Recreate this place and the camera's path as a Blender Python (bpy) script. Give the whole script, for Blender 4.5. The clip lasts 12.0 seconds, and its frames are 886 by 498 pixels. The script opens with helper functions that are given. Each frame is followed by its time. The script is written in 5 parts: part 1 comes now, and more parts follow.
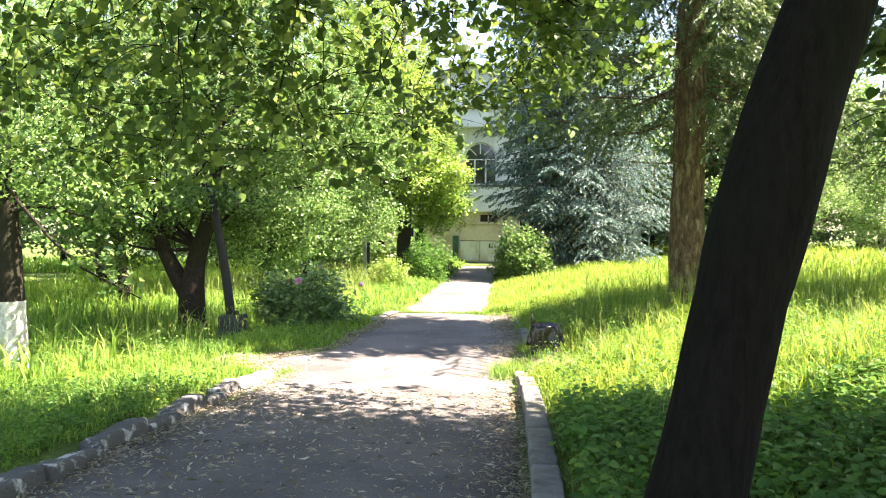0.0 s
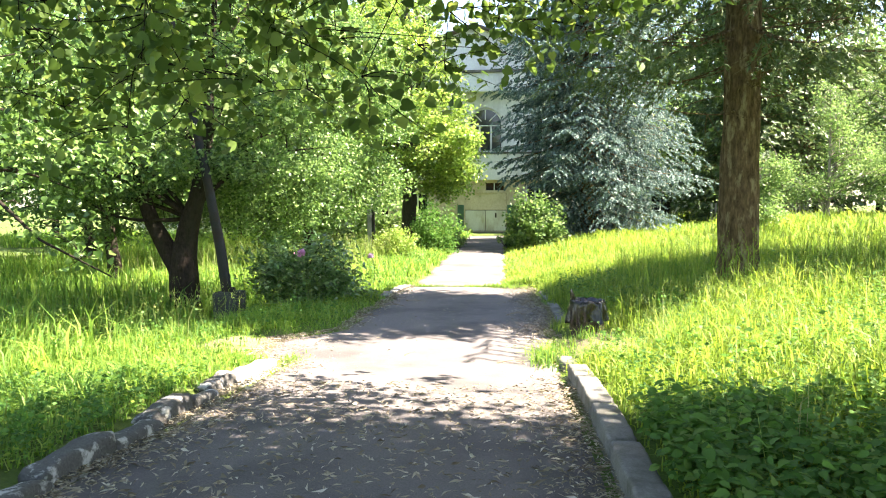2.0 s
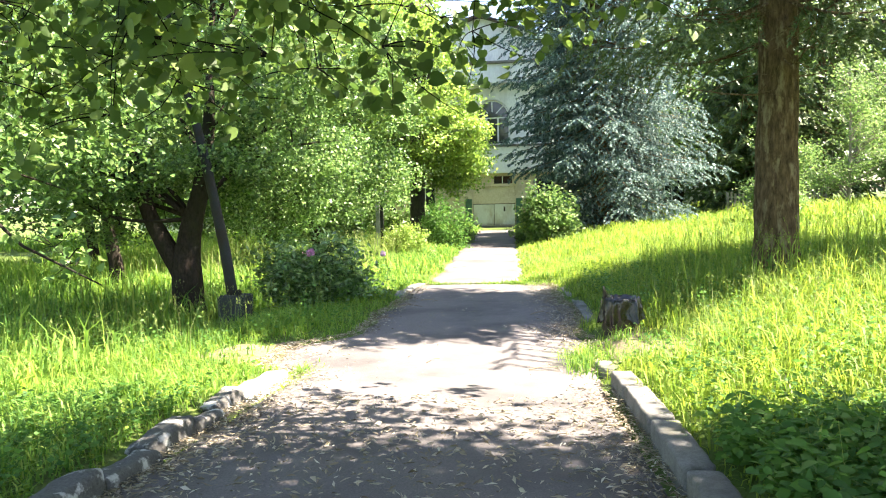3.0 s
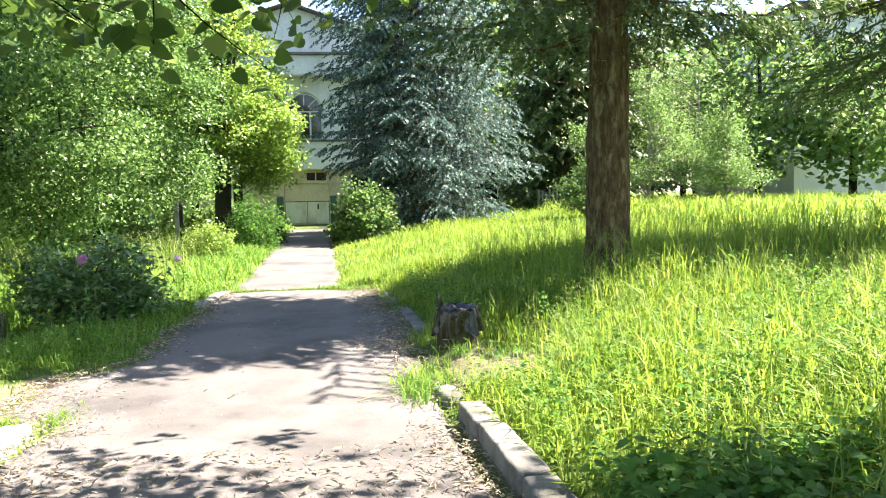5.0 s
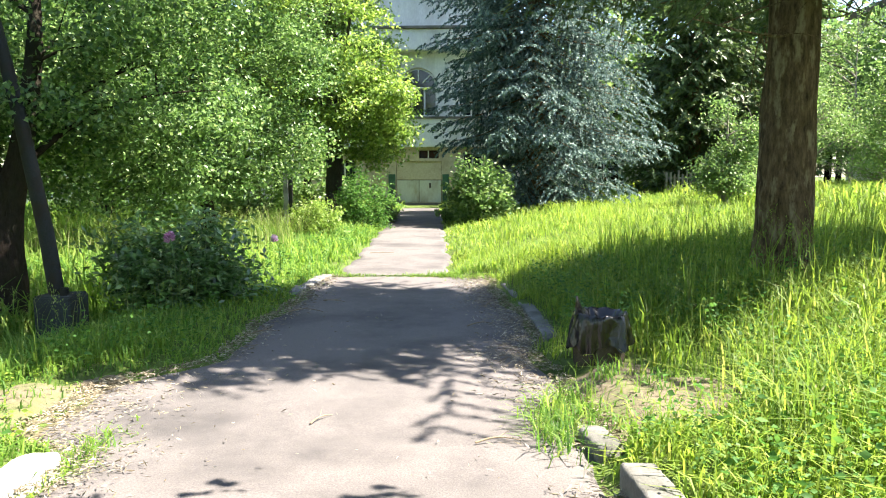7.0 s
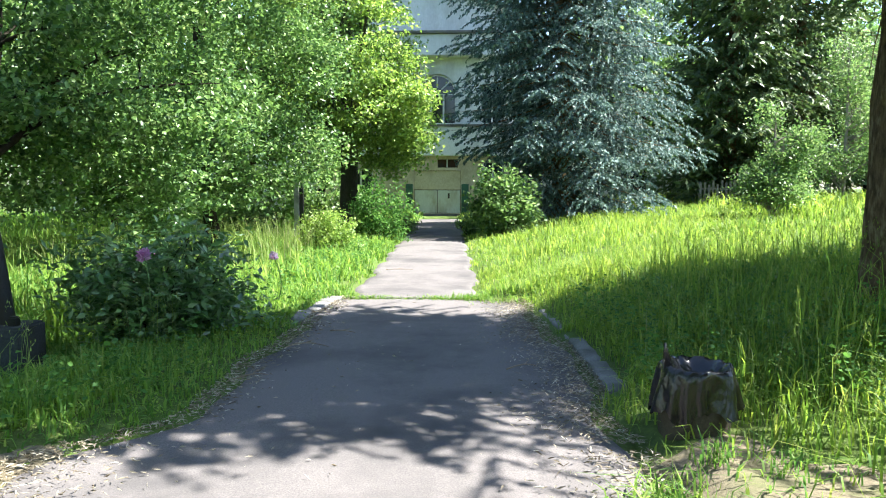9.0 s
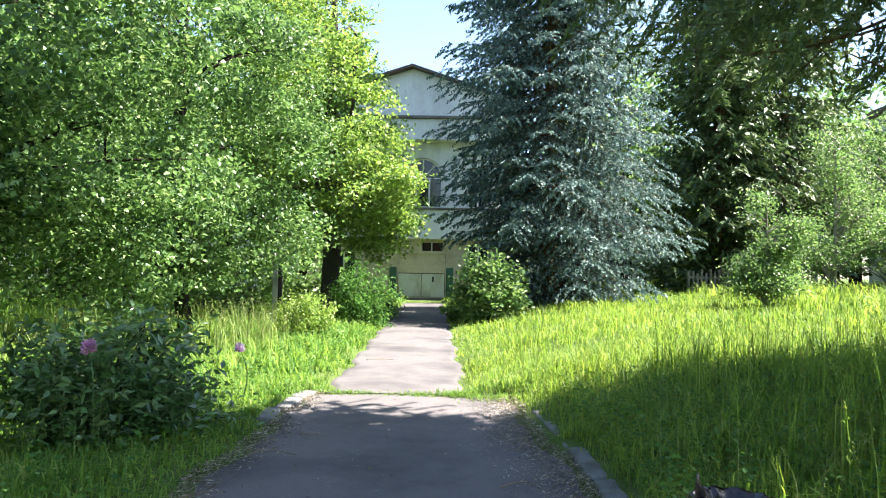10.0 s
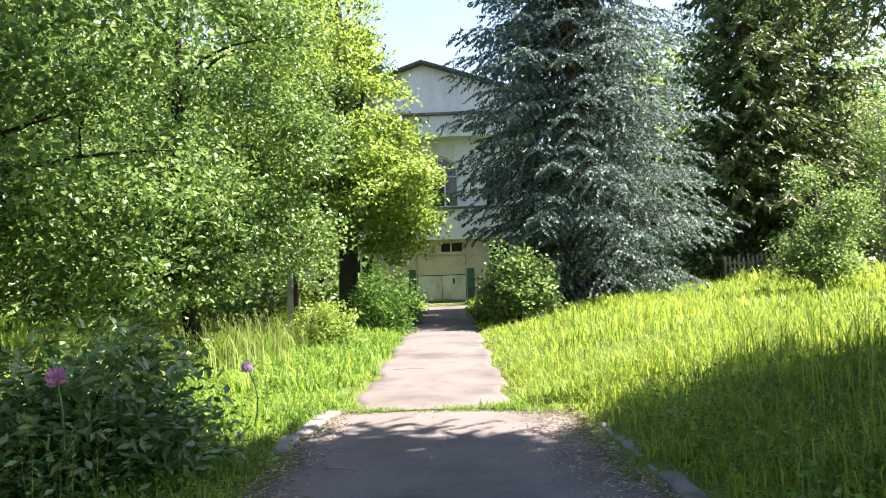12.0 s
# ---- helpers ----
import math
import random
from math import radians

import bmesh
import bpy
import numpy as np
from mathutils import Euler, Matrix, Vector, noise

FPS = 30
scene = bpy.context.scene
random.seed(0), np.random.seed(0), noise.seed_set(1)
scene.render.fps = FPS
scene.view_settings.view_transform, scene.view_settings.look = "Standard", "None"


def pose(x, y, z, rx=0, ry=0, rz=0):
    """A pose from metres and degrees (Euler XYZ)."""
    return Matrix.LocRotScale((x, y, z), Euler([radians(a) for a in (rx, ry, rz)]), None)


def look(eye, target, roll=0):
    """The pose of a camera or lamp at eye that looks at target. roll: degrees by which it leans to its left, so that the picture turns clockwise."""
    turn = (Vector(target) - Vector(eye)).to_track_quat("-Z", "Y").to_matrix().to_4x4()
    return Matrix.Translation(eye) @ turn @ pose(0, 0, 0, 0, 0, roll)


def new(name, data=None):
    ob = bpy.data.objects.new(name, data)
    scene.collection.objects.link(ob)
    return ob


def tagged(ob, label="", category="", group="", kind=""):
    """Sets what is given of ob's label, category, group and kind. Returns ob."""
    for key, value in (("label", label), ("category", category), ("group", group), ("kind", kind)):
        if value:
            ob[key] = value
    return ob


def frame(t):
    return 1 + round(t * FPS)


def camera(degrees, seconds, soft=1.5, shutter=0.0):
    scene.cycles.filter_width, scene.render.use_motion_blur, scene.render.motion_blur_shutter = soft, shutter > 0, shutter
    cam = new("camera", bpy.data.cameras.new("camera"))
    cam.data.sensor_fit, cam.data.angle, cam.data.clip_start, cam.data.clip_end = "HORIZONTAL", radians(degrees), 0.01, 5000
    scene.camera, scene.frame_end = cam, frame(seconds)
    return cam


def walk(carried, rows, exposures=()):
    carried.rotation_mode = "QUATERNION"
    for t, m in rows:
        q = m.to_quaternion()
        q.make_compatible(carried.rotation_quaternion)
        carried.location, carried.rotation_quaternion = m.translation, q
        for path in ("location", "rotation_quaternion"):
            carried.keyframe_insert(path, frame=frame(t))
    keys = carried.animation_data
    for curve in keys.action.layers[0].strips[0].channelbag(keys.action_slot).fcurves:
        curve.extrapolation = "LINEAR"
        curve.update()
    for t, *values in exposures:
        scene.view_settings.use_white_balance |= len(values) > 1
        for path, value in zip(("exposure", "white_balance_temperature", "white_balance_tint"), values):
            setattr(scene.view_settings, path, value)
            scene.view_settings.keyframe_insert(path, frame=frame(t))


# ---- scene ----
PATH = [
    (0, (2.144, -0.084, 1.818), (1.893, 1.9, 1.779), 0.5),
    (0.5, (2.001, 0.277, 1.793), (1.814, 2.268, 1.736), -0.4),
    (1, (1.901, 0.598, 1.799), (1.757, 2.591, 1.719), -0.3),
    (1.5, (1.751, 0.936, 1.753), (1.513, 2.919, 1.662), -0.4),
    (2, (1.627, 1.323, 1.717), (1.378, 3.304, 1.601), -0.1),
    (2.5, (1.526, 1.682, 1.727), (1.281, 3.663, 1.601), -0.2),
    (3, (1.356, 2.009, 1.699), (1.092, 3.987, 1.57), -1.3),
    (3.5, (1.27, 2.376, 1.665), (1.185, 4.37, 1.532), -1.0),
    (3.7, (1.252, 2.581, 1.651), (1.235, 4.576, 1.516), -0.9),
    (5.3, (1.224, 3.512, 1.673), (1.463, 5.492, 1.528), -1.1),
    (5.5, (1.208, 3.664, 1.651), (1.294, 5.657, 1.508), -1.2),
    (6, (1.171, 4.116, 1.64), (1.103, 6.11, 1.499), -1.2),
    (6.5, (1.225, 4.526, 1.615), (1.179, 6.516, 1.421), -0.9),
    (7, (1.153, 4.906, 1.624), (1.091, 6.896, 1.431), -0.0),
    (7.2, (1.111, 5.043, 1.635), (1.007, 7.031, 1.438), -0.2),
    (8.8, (0.955, 6.355, 1.592), (0.831, 8.345, 1.429), 0.0),
    (9, (0.949, 6.491, 1.583), (0.844, 8.482, 1.418), 0.2),
    (9.5, (0.968, 6.875, 1.626), (0.889, 8.871, 1.519), 0.9),
    (10, (0.886, 7.225, 1.633), (0.822, 9.223, 1.689), 1.2),
    (10.5, (0.832, 7.522, 1.614), (0.771, 9.518, 1.724), 1.2),
    (11, (0.801, 7.876, 1.61), (0.728, 9.872, 1.723), 1.2),
    (11.5, (0.696, 8.188, 1.567), (0.601, 10.182, 1.683), 0.6),
    (12, (0.622, 8.529, 1.541), (0.517, 10.526, 1.605), -1.9),
]
cam = camera(61.2, 12.0, soft=1.1)
walk(cam, [(t, look(eye, target, roll)) for t, eye, target, roll in PATH],
     exposures=[(0.0, 3.03, 7250, 18), (3.0, 2.99, 7000, 14), (3.5, 2.88, 6900, 14), (5.5, 2.66, 6750, 12), (7.0, 2.46, 6600, 11), (8.8, 2.38, 6050, 8), (9.5, 2.44, 5950, 10), (10.3, 2.38, 6500, 15), (12.0, 2.38, 6950, 20)])

# ---- world and sun ----
SUN_EL, SUN_AZ = 54.0, 4.5          # azimuth counted from +x towards +y
sun_way = Vector((math.cos(radians(SUN_EL)) * math.cos(radians(SUN_AZ)),
                  math.cos(radians(SUN_EL)) * math.sin(radians(SUN_AZ)), math.sin(radians(SUN_EL))))
world = bpy.data.worlds.new("world")
scene.world = world
world.use_nodes = True
wn, wl = world.node_tree.nodes, world.node_tree.links
sky = wn.new("ShaderNodeTexSky")
sky.sky_type, sky.sun_disc = "NISHITA", False
sky.sun_elevation, sky.sun_rotation = radians(SUN_EL), radians(90 - SUN_AZ)
sky.air_density, sky.dust_density = 1.0, 0.8
wl.new(sky.outputs[0], wn["Background"].inputs[0])
wn["Background"].inputs[1].default_value = 0.08
sun = new("sun", bpy.data.lights.new("sun", "SUN"))
sun.data.energy, sun.data.angle, sun.data.color = 5.0, radians(0.55), (1.0, 0.93, 0.82)
sun.matrix_world = look(sun_way * 60, (0, 0, 0))

# ---- materials ----
def mix_nodes(nt, fac, a, b):
    m = nt.nodes.new("ShaderNodeMix")
    m.data_type = "RGBA"
    for i, v in ((0, fac), (6, a), (7, b)):
        if isinstance(v, (tuple, list)):
            m.inputs[i].default_value = (*v, 1) if len(v) == 3 else v
        elif isinstance(v, (int, float)):
            m.inputs[i].default_value = v
        else:
            nt.links.new(v, m.inputs[i])
    return m.outputs[2]


def ramp_nodes(nt, src, stops):
    r = nt.nodes.new("ShaderNodeValToRGB")
    while len(r.color_ramp.elements) < len(stops):
        r.color_ramp.elements.new(0.5)
    for e, (p, c) in zip(r.color_ramp.elements, stops):
        e.position, e.color = p, (*c, 1)
    nt.links.new(src, r.inputs[0])
    return r.outputs[0]


def noise_nodes(nt, scale, detail=4, rough=0.6, stretch=(1, 1, 1)):
    g = nt.nodes.new("ShaderNodeNewGeometry")
    mp = nt.nodes.new("ShaderNodeMapping")
    mp.inputs["Scale"].default_value = stretch
    n = nt.nodes.new("ShaderNodeTexNoise")
    n.inputs["Scale"].default_value, n.inputs["Detail"].default_value, n.inputs["Roughness"].default_value = scale, detail, rough
    nt.links.new(g.outputs["Position"], mp.inputs[0])
    nt.links.new(mp.outputs[0], n.inputs["Vector"])
    return n.outputs[0]


def base_material(name, rough=0.8, metal=0.0):
    m = bpy.data.materials.new(name)
    m.use_nodes = True
    b = m.node_tree.nodes["Principled BSDF"]
    b.inputs["Roughness"].default_value, b.inputs["Metallic"].default_value = rough, metal
    return m, m.node_tree, b


def bump_nodes(nt, b, height, strength, distance=0.02):
    bp = nt.nodes.new("ShaderNodeBump")
    bp.inputs["Strength"].default_value, bp.inputs["Distance"].default_value = strength, distance
    nt.links.new(height, bp.inputs["Height"])
    nt.links.new(bp.outputs[0], b.inputs["Normal"])


def surface(name, c0, c1, stain, big=0.8, fine=40, rough=0.85, bump=0.4, dist=0.01, stretch=(1, 1, 1), metal=0.0, lo=0.45, hi=0.7, spec=0.2):
    """Two tones of fine grain under large stains, with relief."""
    m, nt, b = base_material(name, rough, metal)
    b.inputs["Specular IOR Level"].default_value = spec
    fine_n = noise_nodes(nt, fine, 6, 0.7, stretch)
    big_n = noise_nodes(nt, big, 5, 0.65, stretch)
    grain = ramp_nodes(nt, fine_n, [(0.3, c0), (0.7, c1)])
    mask = ramp_nodes(nt, big_n, [(lo, (0, 0, 0)), (hi, (1, 1, 1))])
    col = mix_nodes(nt, mask, grain, stain)
    nt.links.new(col, b.inputs["Base Color"])
    bump_nodes(nt, b, fine_n, bump, dist)
    return m


def leaf_material(name, dark, light, warm, translucency=0.45, rough=0.5, patch=0.5, spec=0.5):
    """Leaves and blades: tone differs piece by piece and patch by patch; light passes through."""
    m, nt, b = base_material(name, rough)
    g = nt.nodes.new("ShaderNodeNewGeometry")
    own = ramp_nodes(nt, g.outputs["Random Per Island"], [(0.0, dark), (0.3, dark), (0.7, light), (0.84, light), (1.0, warm)])
    area = ramp_nodes(nt, noise_nodes(nt, patch, 3), [(0.35, dark), (0.65, light)])
    col = mix_nodes(nt, 0.35, own, area)
    nt.links.new(col, b.inputs["Base Color"])
    b.inputs["Specular IOR Level"].default_value = spec
    tr = nt.nodes.new("ShaderNodeBsdfTranslucent")
    hs = nt.nodes.new("ShaderNodeHueSaturation")
    hs.inputs["Hue"].default_value, hs.inputs["Saturation"].default_value, hs.inputs["Value"].default_value = 0.493, 1.05, 1.55
    nt.links.new(col, hs.inputs["Color"])
    nt.links.new(hs.outputs[0], tr.inputs[0])
    mx = nt.nodes.new("ShaderNodeMixShader")
    mx.inputs[0].default_value = translucency
    nt.links.new(b.outputs[0], mx.inputs[1])
    nt.links.new(tr.outputs[0], mx.inputs[2])
    nt.links.new(mx.outputs[0], nt.nodes["Material Output"].inputs[0])
    return m


M_ASPHALT = surface("old_asphalt", (0.088, 0.08, 0.08), (0.19, 0.172, 0.164), (0.068, 0.064, 0.064), 0.7, 90, 0.92, 0.5, 0.006)
M_SOIL = surface("soil_and_moss", (0.05, 0.075, 0.02), (0.11, 0.15, 0.035), (0.1, 0.165, 0.03), 0.6, 25, 0.95, 0.7, 0.03)
M_LITTER_SOIL = surface("dusty_edge", (0.09, 0.075, 0.05), (0.21, 0.175, 0.12), (0.11, 0.12, 0.05), 2.0, 60, 0.95, 0.6, 0.01)
M_KERB = surface("weathered_kerb_concrete", (0.13, 0.127, 0.122), (0.235, 0.228, 0.215), (0.085, 0.085, 0.07), 3.0, 60, 0.9, 0.5, 0.01)
M_KERB_OLD = surface("peeling_whitewash_kerb", (0.06, 0.058, 0.055), (0.13, 0.126, 0.118), (0.42, 0.41, 0.39), 6.0, 60, 0.9, 0.6, 0.012, lo=0.52, hi=0.6)
M_KERB_WHITE = surface("whitewashed_concrete", (0.42, 0.41, 0.39), (0.6, 0.59, 0.565), (0.26, 0.25, 0.23), 5.0, 50, 0.85, 0.4, 0.008)
# Near-black tone: the leaning trunk's deep shade is put into the colour.
M_BARK_SHADED = surface("shade_darkened_bark", (0.007, 0.006, 0.0055), (0.02, 0.017, 0.015), (0.013, 0.014, 0.01), 1.5, 30, 0.95, 1.0, 0.03, (1, 1, 0.22), spec=0.05)
M_BARK_SPRUCE = surface("spruce_bark", (0.04, 0.028, 0.018), (0.25, 0.175, 0.1), (0.3, 0.25, 0.15), 9.0, 18, 0.95, 1.0, 0.09, (1, 1, 0.3), lo=0.54, hi=0.66, spec=0.05)
M_BARK_MAPLE = surface("grey_maple_bark", (0.04, 0.036, 0.032), (0.1, 0.09, 0.078), (0.06, 0.062, 0.045), 2.0, 24, 0.95, 1.0, 0.03, (1, 1, 0.3), spec=0.05)
# Crown shade on the wood is put into this darkened tone.
M_BARK_APPLE = surface("shaded_apple_bark", (0.018, 0.014, 0.012), (0.05, 0.04, 0.033), (0.035, 0.036, 0.024), 2.0, 28, 0.95, 1.0, 0.03, (1, 1, 0.4), spec=0.05)
M_BARK_PALE = surface("pale_bark", (0.16, 0.14, 0.12), (0.34, 0.3, 0.26), (0.12, 0.11, 0.09), 2.5, 22, 0.9, 0.8, 0.02, (1, 1, 0.4))
M_LIME = surface("flaking_limewash", (0.55, 0.53, 0.48), (0.75, 0.73, 0.68), (0.2, 0.17, 0.14), 6.0, 40, 0.9, 0.7, 0.02)
M_POST = surface("dark_painted_post", (0.012, 0.014, 0.015), (0.026, 0.029, 0.03), (0.022, 0.016, 0.012), 3.0, 60, 0.6, 0.3, 0.004)
M_BOX = surface("dark_grey_concrete", (0.03, 0.035, 0.038), (0.065, 0.07, 0.073), (0.04, 0.043, 0.036), 4.0, 50, 0.85, 0.5, 0.008)
M_POST_PALE = surface("pale_concrete_post", (0.16, 0.17, 0.17), (0.3, 0.31, 0.3), (0.12, 0.125, 0.11), 3.0, 50, 0.85, 0.4, 0.006)
M_WALL = surface("old_white_plaster", (0.6, 0.6, 0.6), (0.76, 0.76, 0.74), (0.45, 0.44, 0.41), 0.5, 12, 0.9, 0.3, 0.01, (1, 1, 0.5), lo=0.5, hi=0.78)
M_WALL_BEIGE = surface("beige_plaster", (0.46, 0.39, 0.28), (0.62, 0.53, 0.4), (0.36, 0.29, 0.2), 0.9, 14, 0.9, 0.3, 0.01)
M_GATE = surface("pale_painted_metal", (0.5, 0.5, 0.44), (0.62, 0.62, 0.56), (0.36, 0.31, 0.22), 1.6, 20, 0.6, 0.2, 0.004, (1, 1, 0.4))
M_GREEN_DOOR = surface("green_painted_boards", (0.04, 0.1, 0.07), (0.07, 0.15, 0.1), (0.05, 0.07, 0.05), 2.0, 20, 0.7, 0.3, 0.006)
M_PLINTH = surface("dark_plinth", (0.12, 0.11, 0.1), (0.2, 0.19, 0.17), (0.08, 0.08, 0.06), 1.0, 15, 0.9, 0.4, 0.01)
M_FRAME = surface("white_window_paint", (0.62, 0.63, 0.62), (0.75, 0.75, 0.73), (0.5, 0.48, 0.43), 3.0, 30, 0.6, 0.2, 0.003)
M_ROOF = surface("dark_roof_metal", (0.05, 0.045, 0.045), (0.1, 0.085, 0.08), (0.12, 0.07, 0.05), 0.7, 20, 0.6, 0.2, 0.004)
# Dark tone stands for the shade of unlit rooms; the gate lock shares it.
M_DARK = surface("unlit_room_and_lock_dark", (0.03, 0.025, 0.02), (0.05, 0.04, 0.035), (0.08, 0.03, 0.02), 1.0, 5, 0.9, 0.1, 0.005)
M_BIN = surface("mossy_brown_concrete", (0.05, 0.042, 0.031), (0.11, 0.092, 0.066), (0.042, 0.042, 0.027), 4.0, 45, 0.92, 0.7, 0.012)
M_STICK = surface("dry_twig", (0.2, 0.15, 0.1), (0.36, 0.29, 0.2), (0.14, 0.1, 0.07), 4.0, 50, 0.9, 0.4, 0.004)


def glass_material():
    m, nt, b = base_material("old_window_glass", 0.06)
    n = noise_nodes(nt, 1.2, 2)
    nt.links.new(ramp_nodes(nt, n, [(0.3, (0.015, 0.018, 0.02)), (0.7, (0.035, 0.04, 0.042))]), b.inputs["Base Color"])
    bump_nodes(nt, b, n, 0.05, 0.01)
    return m


def bag_material():
    m, nt, b = base_material("black_plastic", 0.2)
    n = noise_nodes(nt, 9, 3, 0.5, (1, 1, 0.4))
    nt.links.new(ramp_nodes(nt, n, [(0.3, (0.006, 0.006, 0.007)), (0.75, (0.018, 0.017, 0.018))]), b.inputs["Base Color"])
    bump_nodes(nt, b, n, 0.5, 0.05)
    return m


M_GLASS, M_BAG = glass_material(), bag_material()
L_GRASS = leaf_material("meadow_grass", (0.088, 0.175, 0.03), (0.265, 0.36, 0.056), (0.4, 0.4, 0.12), 0.48, 0.5, 0.5, 0.2)
L_VERGE = leaf_material("verge_grass", (0.07, 0.165, 0.034), (0.22, 0.345, 0.058), (0.36, 0.39, 0.11), 0.48, 0.5, 0.7, 0.2)
L_SWARD = leaf_material("low_sward", (0.11, 0.2, 0.032), (0.26, 0.36, 0.06), (0.36, 0.4, 0.1), 0.45, 0.55, 1.0, 0.15)
L_HERB = leaf_material("broad_weeds", (0.05, 0.13, 0.03), (0.12, 0.25, 0.052), (0.2, 0.29, 0.08), 0.42, 0.55, 1.2, 0.2)
L_LINDEN = leaf_material("linden_leaves", (0.036, 0.076, 0.018), (0.108, 0.175, 0.038), (0.27, 0.34, 0.09), 0.38, 0.5, 0.6, 0.22)
L_APPLE = leaf_material("orchard_leaves", (0.038, 0.088, 0.026), (0.175, 0.3, 0.08), (0.4, 0.5, 0.2), 0.32, 0.42, 0.6, 0.4)
L_MAPLE = leaf_material("bright_leaves", (0.095, 0.18, 0.038), (0.285, 0.4, 0.08), (0.46, 0.53, 0.18), 0.42, 0.42, 0.5)
L_FOREST = leaf_material("wood_leaves", (0.06, 0.125, 0.036), (0.18, 0.285, 0.085), (0.34, 0.42, 0.17), 0.46, 0.42, 0.15)
L_SPRUCE = leaf_material("spruce_needles", (0.044, 0.08, 0.028), (0.115, 0.175, 0.055), (0.22, 0.25, 0.1), 0.26, 0.5, 0.6)
L_BLUE = leaf_material("blue_spruce_needles", (0.045, 0.08, 0.072), (0.19, 0.275, 0.25), (0.45, 0.53, 0.47), 0.2, 0.6, 2.2, 0.25)
L_PEONY = leaf_material("peony_leaves", (0.04, 0.1, 0.032), (0.12, 0.23, 0.065), (0.28, 0.38, 0.16), 0.3, 0.3, 1.5, 0.8)
L_PETAL = leaf_material("pink_petals", (0.52, 0.24, 0.46), (0.7, 0.42, 0.63), (0.8, 0.6, 0.75), 0.4, 0.6, 3.0)
L_PETAL_PALE = leaf_material("pale_pink_petals", (0.68, 0.5, 0.62), (0.78, 0.66, 0.74), (0.84, 0.78, 0.82), 0.4, 0.6, 3.0)
L_DRY = leaf_material("dry_leaf_litter", (0.11, 0.085, 0.05), (0.38, 0.335, 0.24), (0.68, 0.65, 0.55), 0.15, 0.7, 2.0)
L_SEED = leaf_material("grass_seed_heads", (0.13, 0.21, 0.04), (0.26, 0.34, 0.08), (0.46, 0.38, 0.26), 0.35, 0.7, 1.0)

# ---- building blocks ----
RNG = np.random.default_rng(7)


def link(name, mesh, material, parent=None, label=""):
    mesh.materials.append(material)
    ob = new(name, mesh)
    if parent is not None:
        ob.parent = parent
    if label:
        ob["label"] = label
    return ob


def part(name, bm, material, parent=None, label="", smooth=False):
    mesh = bpy.data.meshes.new(name)
    bmesh.ops.recalc_face_normals(bm, faces=bm.faces)
    bm.to_mesh(mesh)
    bm.free()
    if smooth:
        mesh.polygons.foreach_set("use_smooth", [True] * len(mesh.polygons))
    return link(name, mesh, material, parent, label)


def raw_mesh(name, verts, faces, smooth=False):
    """A mesh from arrays: verts (n, 3), faces (m, k) of one k."""
    mesh = bpy.data.meshes.new(name)
    verts, faces = np.asarray(verts, np.float32), np.asarray(faces, np.int32)
    mesh.vertices.add(len(verts))
    mesh.vertices.foreach_set("co", verts.ravel())
    m, k = faces.shape
    mesh.loops.add(m * k)
    mesh.loops.foreach_set("vertex_index", faces.ravel())
    mesh.polygons.add(m)
    mesh.polygons.foreach_set("loop_start", np.arange(m, dtype=np.int32) * k)
    mesh.polygons.foreach_set("loop_total", np.full(m, k, np.int32))
    if smooth:
        mesh.polygons.foreach_set("use_smooth", np.ones(m, bool))
    mesh.update(calc_edges=True)
    return mesh


def thing(name, place, label, category, group=""):
    ob = new(name)
    ob.location = place
    return tagged(ob, label, category, group)


def box(bm, x0, x1, y0, y1, z0, z1, bevel=0.0):
    m = Matrix.Translation(((x0 + x1) / 2, (y0 + y1) / 2, (z0 + z1) / 2)) @ Matrix.Diagonal((x1 - x0, y1 - y0, z1 - z0, 1))
    made = bmesh.ops.create_cube(bm, size=1, matrix=m)["verts"]
    if bevel:
        edges = {e for v in made for e in v.link_edges}
        bmesh.ops.bevel(bm, geom=list(edges), offset=bevel, segments=2, affect="EDGES")
    return made


def tubes(lines, sides=7):
    """Tapered tubes along polylines. lines: (points (n, 3), radii (n,)). Gives verts and quads."""
    vs, fs, at = [], [], 0
    turn = np.linspace(0, 2 * np.pi, sides, endpoint=False)
    ring = np.arange(sides)
    for pts, rad in lines:
        pts, rad = np.asarray(pts, float), np.asarray(rad, float)
        way = np.gradient(pts, axis=0)
        way /= np.linalg.norm(way, axis=1, keepdims=True) + 1e-9
        ref = np.where(np.abs(way[:, 2:3]) > 0.9, [[1.0, 0, 0]], [[0, 0, 1.0]])
        u = np.cross(way, ref)
        u /= np.linalg.norm(u, axis=1, keepdims=True) + 1e-9
        w = np.cross(way, u)
        v = pts[:, None] + rad[:, None, None] * (np.cos(turn)[None, :, None] * u[:, None] + np.sin(turn)[None, :, None] * w[:, None])
        n = len(pts)
        vs.append(v.reshape(-1, 3))
        for i in range(n - 1):
            a = at + i * sides
            fs.append(np.stack([a + ring, a + (ring + 1) % sides, a + sides + (ring + 1) % sides, a + sides + ring], 1))
        at += n * sides
    return np.concatenate(vs), np.concatenate(fs)


def unit(v):
    return v / (np.linalg.norm(v, axis=-1, keepdims=True) + 1e-9)


